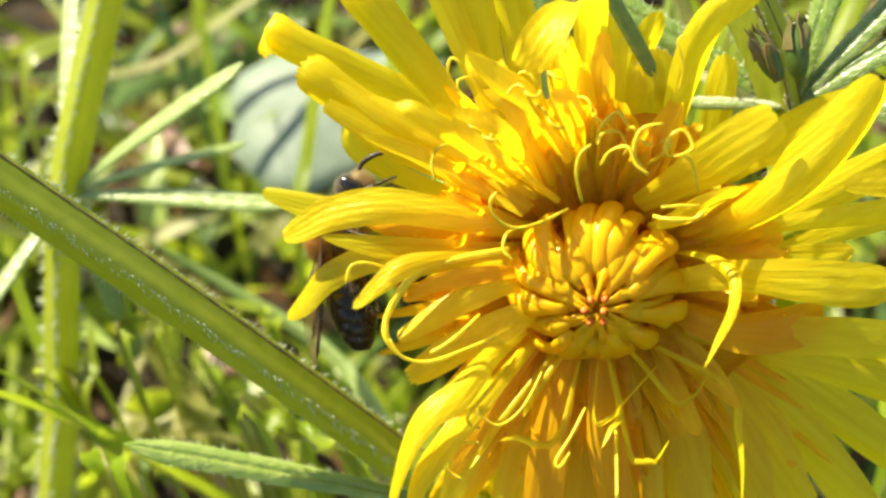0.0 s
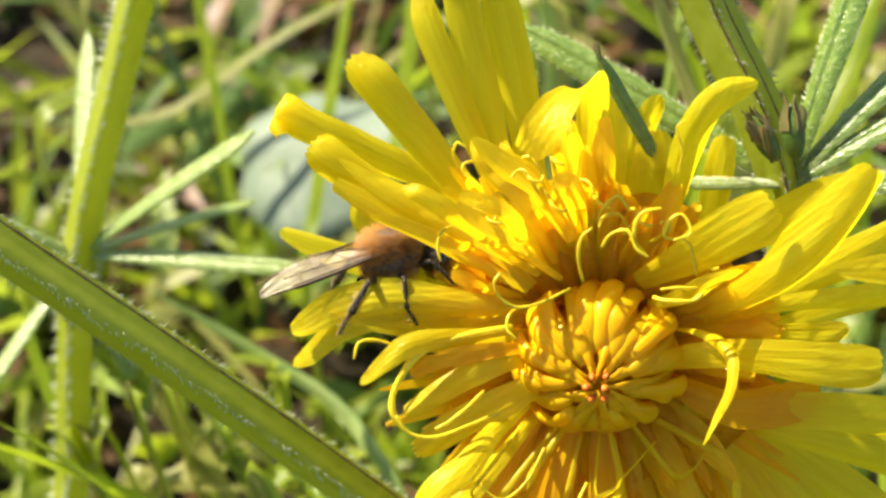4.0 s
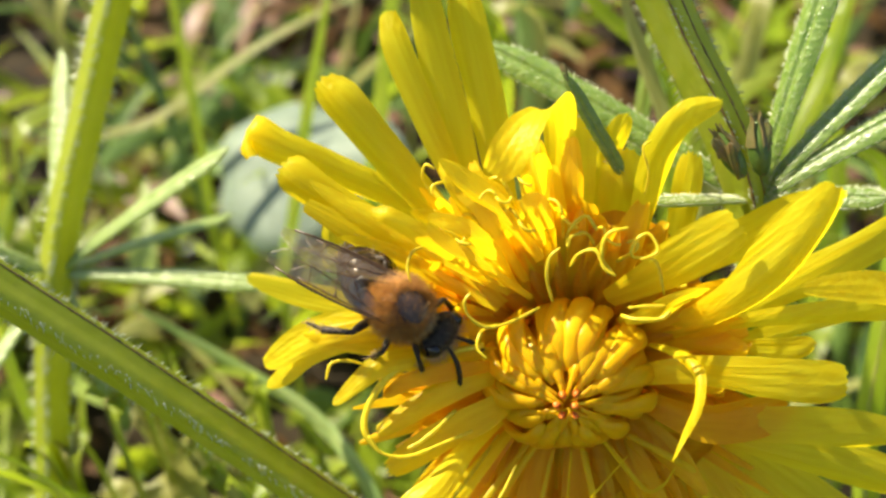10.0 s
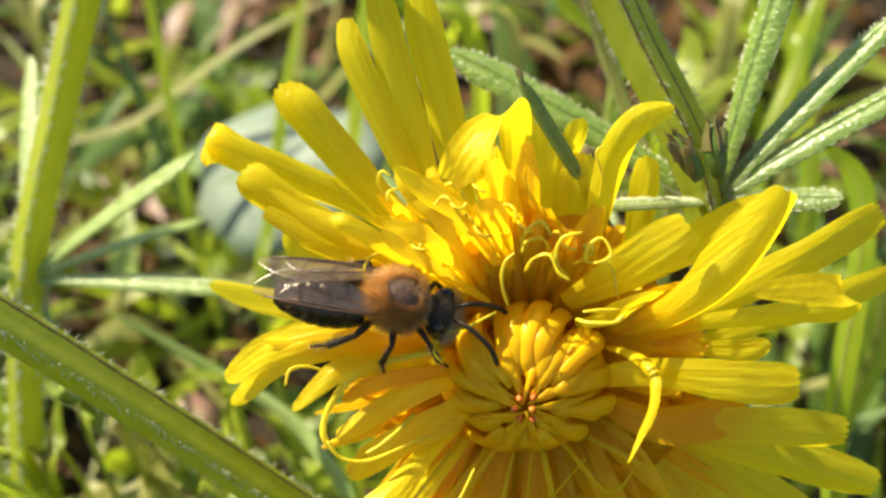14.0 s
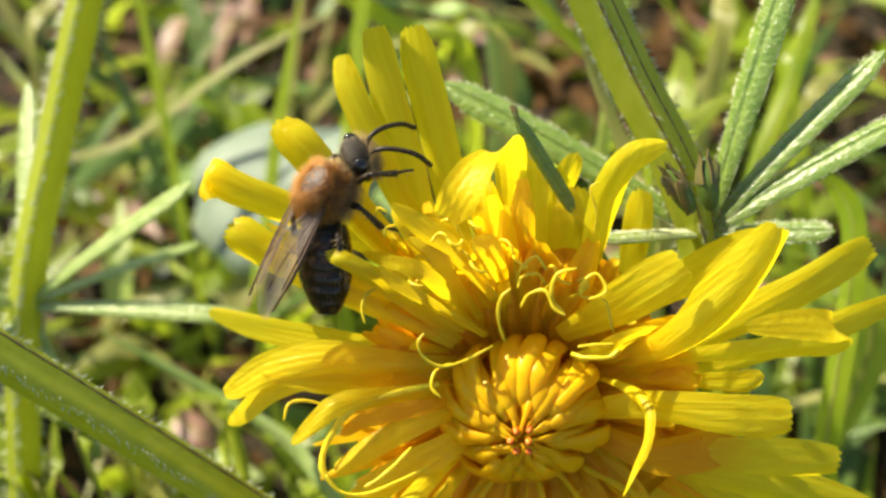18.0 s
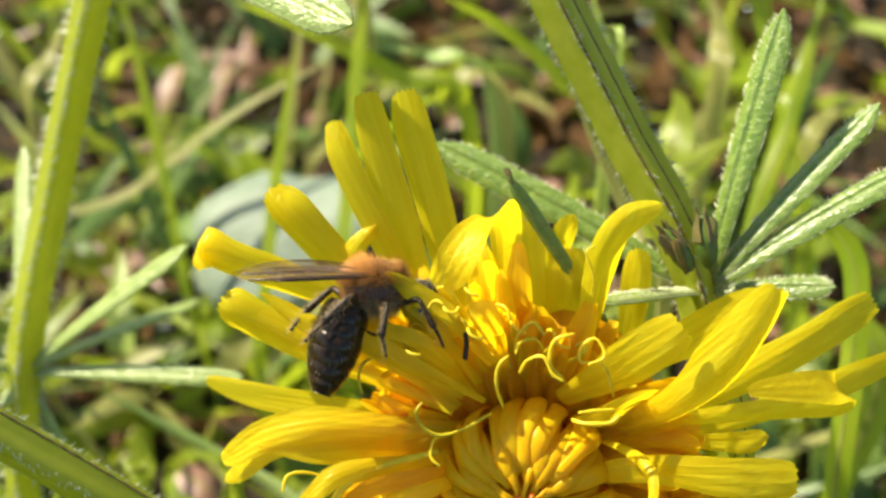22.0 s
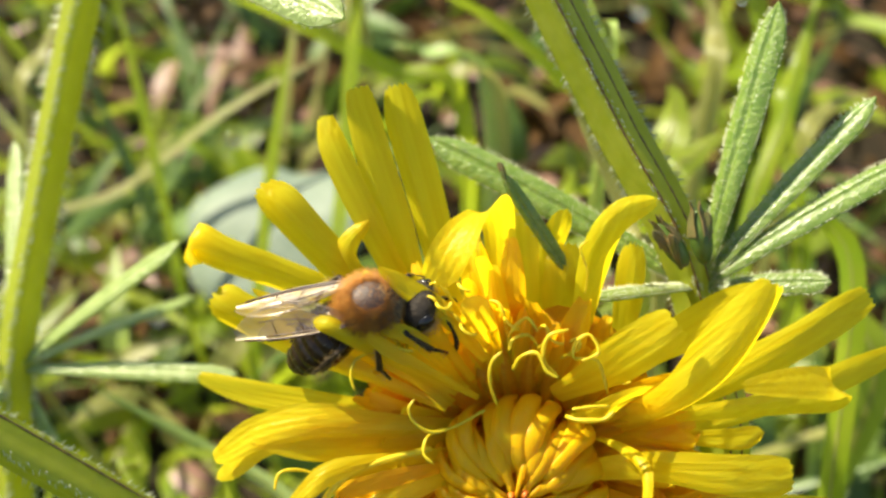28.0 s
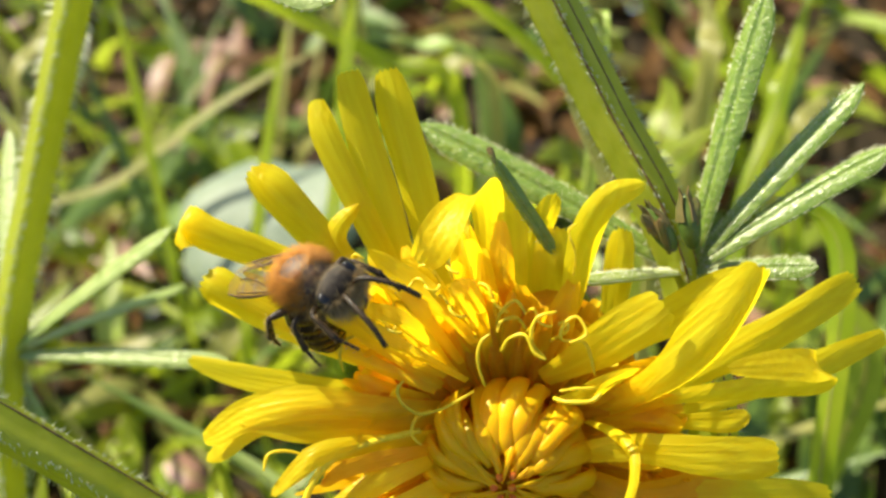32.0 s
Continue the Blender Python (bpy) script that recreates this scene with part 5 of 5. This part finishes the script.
for s in (1, -1):
    leg("front_leg", ((1.2, 0.7 * s, -1.0), (2.1, 2.0 * s, -0.5), (3.0, 2.3 * s, -2.1), (3.7, 2.1 * s, -3.3)), 0.17, 60)
    leg("middle_leg", ((0.0, 0.8 * s, -1.2), (0.1, 2.5 * s, -0.8), (-0.3, 2.9 * s, -2.5), (0.0, 3.1 * s, -3.7)), 0.18, 80)
    leg("hind_leg", ((-1.2, 0.8 * s, -1.1), (-2.1, 2.5 * s, -0.3), (-3.6, 2.7 * s, -1.7), (-4.6, 2.4 * s, -2.9)), 0.21, 160)

# bee rows
BEE = [
    (0.0, -7.1, 1.1, 79.4, 0.1, 1, -0.02, -1, 0.1, 0.02),
    (0.5, -7.2, 1.7, 79.2, 0.1, 1, -0.02, -1, 0.1, 0.02),
    (1.0, -7.2, 2.7, 77.4, 0.38, 0.9, -0.05, -0.9, 0.38, 0.05),
    (1.5, -7.3, 4.6, 77.4, 0.55, 0.8, -0.1, -0.8, 0.55, 0.1),
    (2.0, -7.2, 5.1, 77.8, 0.58, 0.78, -0.12, -0.78, 0.68, 0.12),
    (2.5, -5.8, 4.9, 76.9, 0.84, 0.48, -0.15, -0.48, 0.85, 0.25),
    (3.0, -4.6, 4.7, 76.9, 0.93, 0.32, -0.15, -0.32, 0.93, 0.32),
    (3.5, -4.6, 4.7, 76.9, 0.93, 0.32, -0.15, -0.32, 0.93, 0.35),
    (4.0, -3.9, 4.7, 76.9, 0.93, 0.32, -0.15, -0.32, 0.9, 0.42),
    (4.5, -3.6, 4.7, 76.9, 0.93, 0.32, -0.15, -0.32, 0.9, 0.42),
    (6.5, -3.6, 4.5, 76.9, 0.94, 0.3, -0.18, -0.3, 0.88, 0.45),
    (7.0, -3.7, 4.5, 76.9, 0.94, 0.3, -0.18, -0.3, 0.85, 0.5),
    (7.5, -3.9, 4.5, 75.2, 0.95, 0.2, -0.18, -0.2, 0.78, 0.6),
    (8.0, -3.4, 4.8, 74.6, 0.95, 0.12, -0.15, -0.05, 0.7, 0.7),
    (8.5, -3.5, 4.4, 72.2, 0.95, 0.05, -0.12, 0, 0.62, 0.78),
    (9.0, -1.6, 4.1, 73.6, 0.96, -0.04, 0.14, -0.18, 0.5, 0.84),
    (9.5, -1.6, 3.1, 73.0, 0.9, -0.36, -0.1, 0.15, 0.5, 0.85),
    (10.0, -1.1, 2.4, 72.5, 0.87, -0.45, -0.1, 0.1, 0.35, 0.9),
    (10.5, -0.4, 1.6, 72.0, 0.84, -0.48, -0.1, 0.12, 0.35, 0.9),
    (11.0, -0.1, 2.2, 72.0, 0.88, -0.4, -0.1, 0.1, 0.35, 0.9),
    (11.5, -2.2, 3.0, 72.0, 0.9, -0.2, 0.2, -0.1, 0.25, 0.9),
    (12.0, -3.0, 3.6, 72.0, 0.82, 0, 0.48, -0.45, 0.05, 0.87),
    (12.5, -3.4, 3.4, 72.0, 0.8, 0.27, 0.45, -0.4, 0.1, 0.87),
    (13.0, -3.5, 3.9, 72.0, 0.78, 0.4, 0.42, -0.4, 0.1, 0.87),
    (13.5, -1.2, 4.3, 72.0, 0.9, 0.27, 0.2, -0.2, 0.5, 0.82),
    (14.0, 1.4, 3.3, 72.0, 0.97, -0.18, -0.05, 0, 0.5, 0.85),
    (14.5, 0.9, 3.2, 72.0, 0.97, -0.18, -0.05, 0, 0.5, 0.85),
    (16.5, -3.5, 7.0, 72.5, 0.65, 0.72, 0.2, -0.5, 0.35, 0.85),
    (17.0, -2.7, 8.5, 72.0, 0.48, 0.85, 0.15, -0.55, 0.25, 0.85),
    (17.5, -3.6, 10.0, 72.0, 0.48, 0.85, 0.1, -0.58, 0.3, 0.75),
    (18.0, -2.8, 12.8, 72.5, 0.48, 0.85, 0, -0.62, 0.35, 0.7),
    (18.5, -1.5, 12.7, 72.5, 0.65, 0.65, -0.2, -0.5, 0.75, 0.3),
    (19.0, -0.45, 11.6, 72.2, 0.88, 0.32, -0.2, -0.3, 0.92, 0.15),
    (19.5, -0.65, 11.4, 72.2, 0.92, 0.22, -0.25, -0.2, 0.95, 0.15),
    (20.0, -0.35, 11, 72.2, 0.95, 0.1, -0.25, -0.08, 0.97, 0.15),
    (20.5, 0.05, 11.1, 72.2, 0.95, 0.06, -0.28, 0, 0.97, 0.15),
    (21.0, 0.55, 10.8, 72.2, 0.95, 0, -0.28, 0, 0.97, 0.12),
    (21.5, 0.45, 10.5, 72.2, 0.95, 0, -0.28, 0, 0.97, 0.12),
    (22.0, 0.65, 11, 72.2, 0.94, -0.05, -0.28, 0, 0.97, 0.12),
    (22.5, 0.45, 11, 72.2, 0.92, -0.12, -0.3, 0.1, 0.97, 0.12),
    (23.0, 0.45, 11.4, 72.2, 0.92, -0.12, -0.3, 0.1, 0.97, 0.12),
    (23.5, 0.55, 11.5, 72.2, 0.93, -0.05, -0.3, 0.05, 0.97, 0.12),
    (24.0, 0.65, 11.5, 72.2, 0.95, 0.1, -0.28, 0, 0.97, 0.15),
    (24.5, -0.25, 11.1, 72.2, 0.95, 0.08, -0.25, 0, 0.97, 0.15),
    (25.0, -0.25, 11.2, 72.2, 0.94, 0.18, -0.2, -0.1, 0.95, 0.2),
    (25.5, -0.55, 10.7, 72.2, 0.85, 0.42, -0.15, -0.35, 0.88, 0.25),
    (27.5, 0.8, 9.5, 72.0, 0.96, 0.1, 0.22, -0.3, 0.45, 0.84),
    (28.0, 0.8, 9.5, 72.0, 0.96, 0.1, 0.22, -0.3, 0.45, 0.84),
    (28.5, 1.0, 9.4, 72.0, 0.96, 0.1, 0.22, -0.3, 0.45, 0.84),
    (29.0, 1.2, 9.5, 72.0, 0.96, 0.1, 0.22, -0.3, 0.45, 0.84),
    (29.5, 0.9, 9.7, 72.0, 0.96, 0.1, 0.22, -0.3, 0.45, 0.84),
    (30.0, 0.2, 10.5, 71.5, 0.94, 0.16, 0.25, -0.3, 0.45, 0.84),
    (30.5, -2.9, 10.8, 70.5, 0.65, 0.65, 0.2, -0.6, 0.5, 0.55),
    (31.0, -1.5, 11.0, 69.0, 0.58, 0.08, 0.75, -0.55, 0.6, 0.55),
    (31.5, -1.3, 10.5, 69.0, 0.52, -0.02, 0.8, -0.5, 0.65, 0.55),
    (32.0, -2.3, 10.0, 69.0, 0.56, -0.02, 0.8, -0.5, 0.65, 0.55),
]
ABDOMEN = [
    (0.0, 10, 0, 30, 0),
    (0.5, 10, 0, 30, 0),
    (1.0, 34, 0, 30, 0),
    (1.5, 55, 0, 32, 0),
    (2.0, 62, 0, 35, 0),
    (2.5, 88, 0, 50, 0),
    (3.0, 98, 0, 50, 0),
    (3.5, 98, 0, 50, 0),
    (4.0, 98, 0, 50, 0),
    (4.5, 98, 0, 50, 0),
    (6.5, 98, 0, 50, 0),
    (7.0, 98, 0, 50, 0),
    (7.5, 88, 0, 50, -10),
    (8.0, 82, 0, 35, -25),
    (8.5, 76, 0, 30, -25),
    (9.0, 66, 8, 30, -30),
    (9.5, 60, -30, 20, -15),
    (10.0, 30, -58, 20, -10),
    (10.5, 30, -58, 20, -10),
    (11.0, 30, -58, 20, -10),
    (11.5, 25, -20, 20, -10),
    (12.0, 25, 0, 15, -10),
    (12.5, 22, 0, 12, 0),
    (13.0, 22, 0, 10, 0),
    (13.5, 12, 0, 10, 0),
    (14.0, 2, 0, -8, -5),
    (14.5, 2, 0, -8, -5),
    (16.5, 8, 0, 10, -20),
    (17.0, 8, 0, 15, -30),
    (17.5, 15, 10, 15, -30),
    (18.0, 22, 16, 20, -30),
    (18.5, 45, 0, 20, -15),
    (19.0, 64, 0, 20, 0),
    (19.5, 64, 0, 25, 0),
    (20.0, 64, 0, 30, 0),
    (20.5, 64, 0, 30, 0),
    (21.0, 62, 0, 30, 0),
    (21.5, 62, 0, 30, 0),
    (22.0, 70, 0, 30, 0),
    (22.5, 70, 0, 30, 0),
    (23.0, 70, 0, 30, 0),
    (23.5, 68, 0, 30, 0),
    (24.0, 70, 0, 30, 0),
    (24.5, 62, 0, 30, 0),
    (25.0, 58, 0, 25, 0),
    (25.5, 70, 0, 25, 0),
    (27.5, 28, 14, 55, 0),
    (28.0, 28, 14, 55, 0),
    (28.5, 28, 14, 55, 0),
    (29.0, 28, 14, 55, 0),
    (29.5, 28, 14, 55, 0),
    (30.0, 38, 22, 30, -20),
    (30.5, 42, 0, 10, -15),
    (31.0, 50, 0, 15, 0),
    (31.5, 55, 0, 15, 0),
    (32.0, 55, 0, 15, 0),
]
# end of bee rows


def bee_pose(r, u, d, forward, back):
    """The bee's pose: its thorax's place, the way that it faces and the way of its back (right, up, towards the first eye)."""
    x = along(*forward)
    z = along(*back)
    z = (z - x * z.dot(x)).normalized()
    m = Matrix((x, z.cross(x), z)).transposed().to_4x4()
    m.translation = at(r, u, d)
    return m


def motions():
    walk(bee, [(t, bee_pose(r, u, d, (a, b, c), (e, f, g))) for t, r, u, d, a, b, c, e, f, g in BEE])
    hub_of_petal = Matrix.Translation(HEART - FOOT)
    walk(loaded_petal, [(t, hub_of_petal @ Matrix.Rotation(radians(turn), 4, AXIS) @ hub_of_petal.inverted() @ LOADED)
                        for t, turn in ((0, -2), (0.6, -2.5), (1.1, -3.5), (2, -3), (3, -2), (4, 1.5), (6.5, 2), (8, 2), (10, 4), (13, 5.5), (16.5, 6.7), (17, 7), (18, 2), (19, 0), (20, 0.5), (25, 1), (32, 1))])
    walk(pushed_petal, [(t, hub_of_petal @ Matrix.Rotation(radians(turn), 4, AXIS) @ hub_of_petal.inverted() @ PUSHED)
                        for t, turn in ((0, 2), (0.6, 4), (1.0, 8), (1.6, 4), (2.2, -1), (3, -5), (4, -4), (8, 0), (13, 1), (19, 0), (32, 0))])
    walk(kicked_petal, [(t, hub_of_petal @ Matrix.Rotation(radians(turn), 4, AXIS) @ hub_of_petal.inverted() @ KICKED)
                        for t, turn in ((0, 11), (0.4, 11), (0.6, 1), (1.1, -3.5), (1.6, -3), (2, -2), (3, 2), (4, 6), (6.5, 5), (13, 8), (17, 9), (19, 3), (32, 3))])
    walk(lowered_petal, [(t, hub_of_petal @ Matrix.Rotation(radians(turn), 4, AXIS) @ hub_of_petal.inverted() @ LOWERED)
                         for t, turn in ((0, 0), (14.5, 0), (17, 2.5), (19, 4.5), (32, 4.5))])
    walk(nudged_petal, [(t, hub_of_petal @ Matrix.Rotation(radians(turn), 4, AXIS) @ hub_of_petal.inverted() @ NUDGED)
                        for t, turn in ((0, 24), (16, 24), (17, 6), (18.5, 0), (32, 0))])
    walk(abdomen, [(t, pose(WAIST[0] * MM, 0, WAIST[2] * MM, 0, -down, turn)) for t, down, turn, nod, aside in ABDOMEN])
    walk(head, [(t, pose(2.65 * MM, 0, -0.75 * MM, 0, nod, aside)) for t, down, turn, nod, aside in ABDOMEN])


motions()
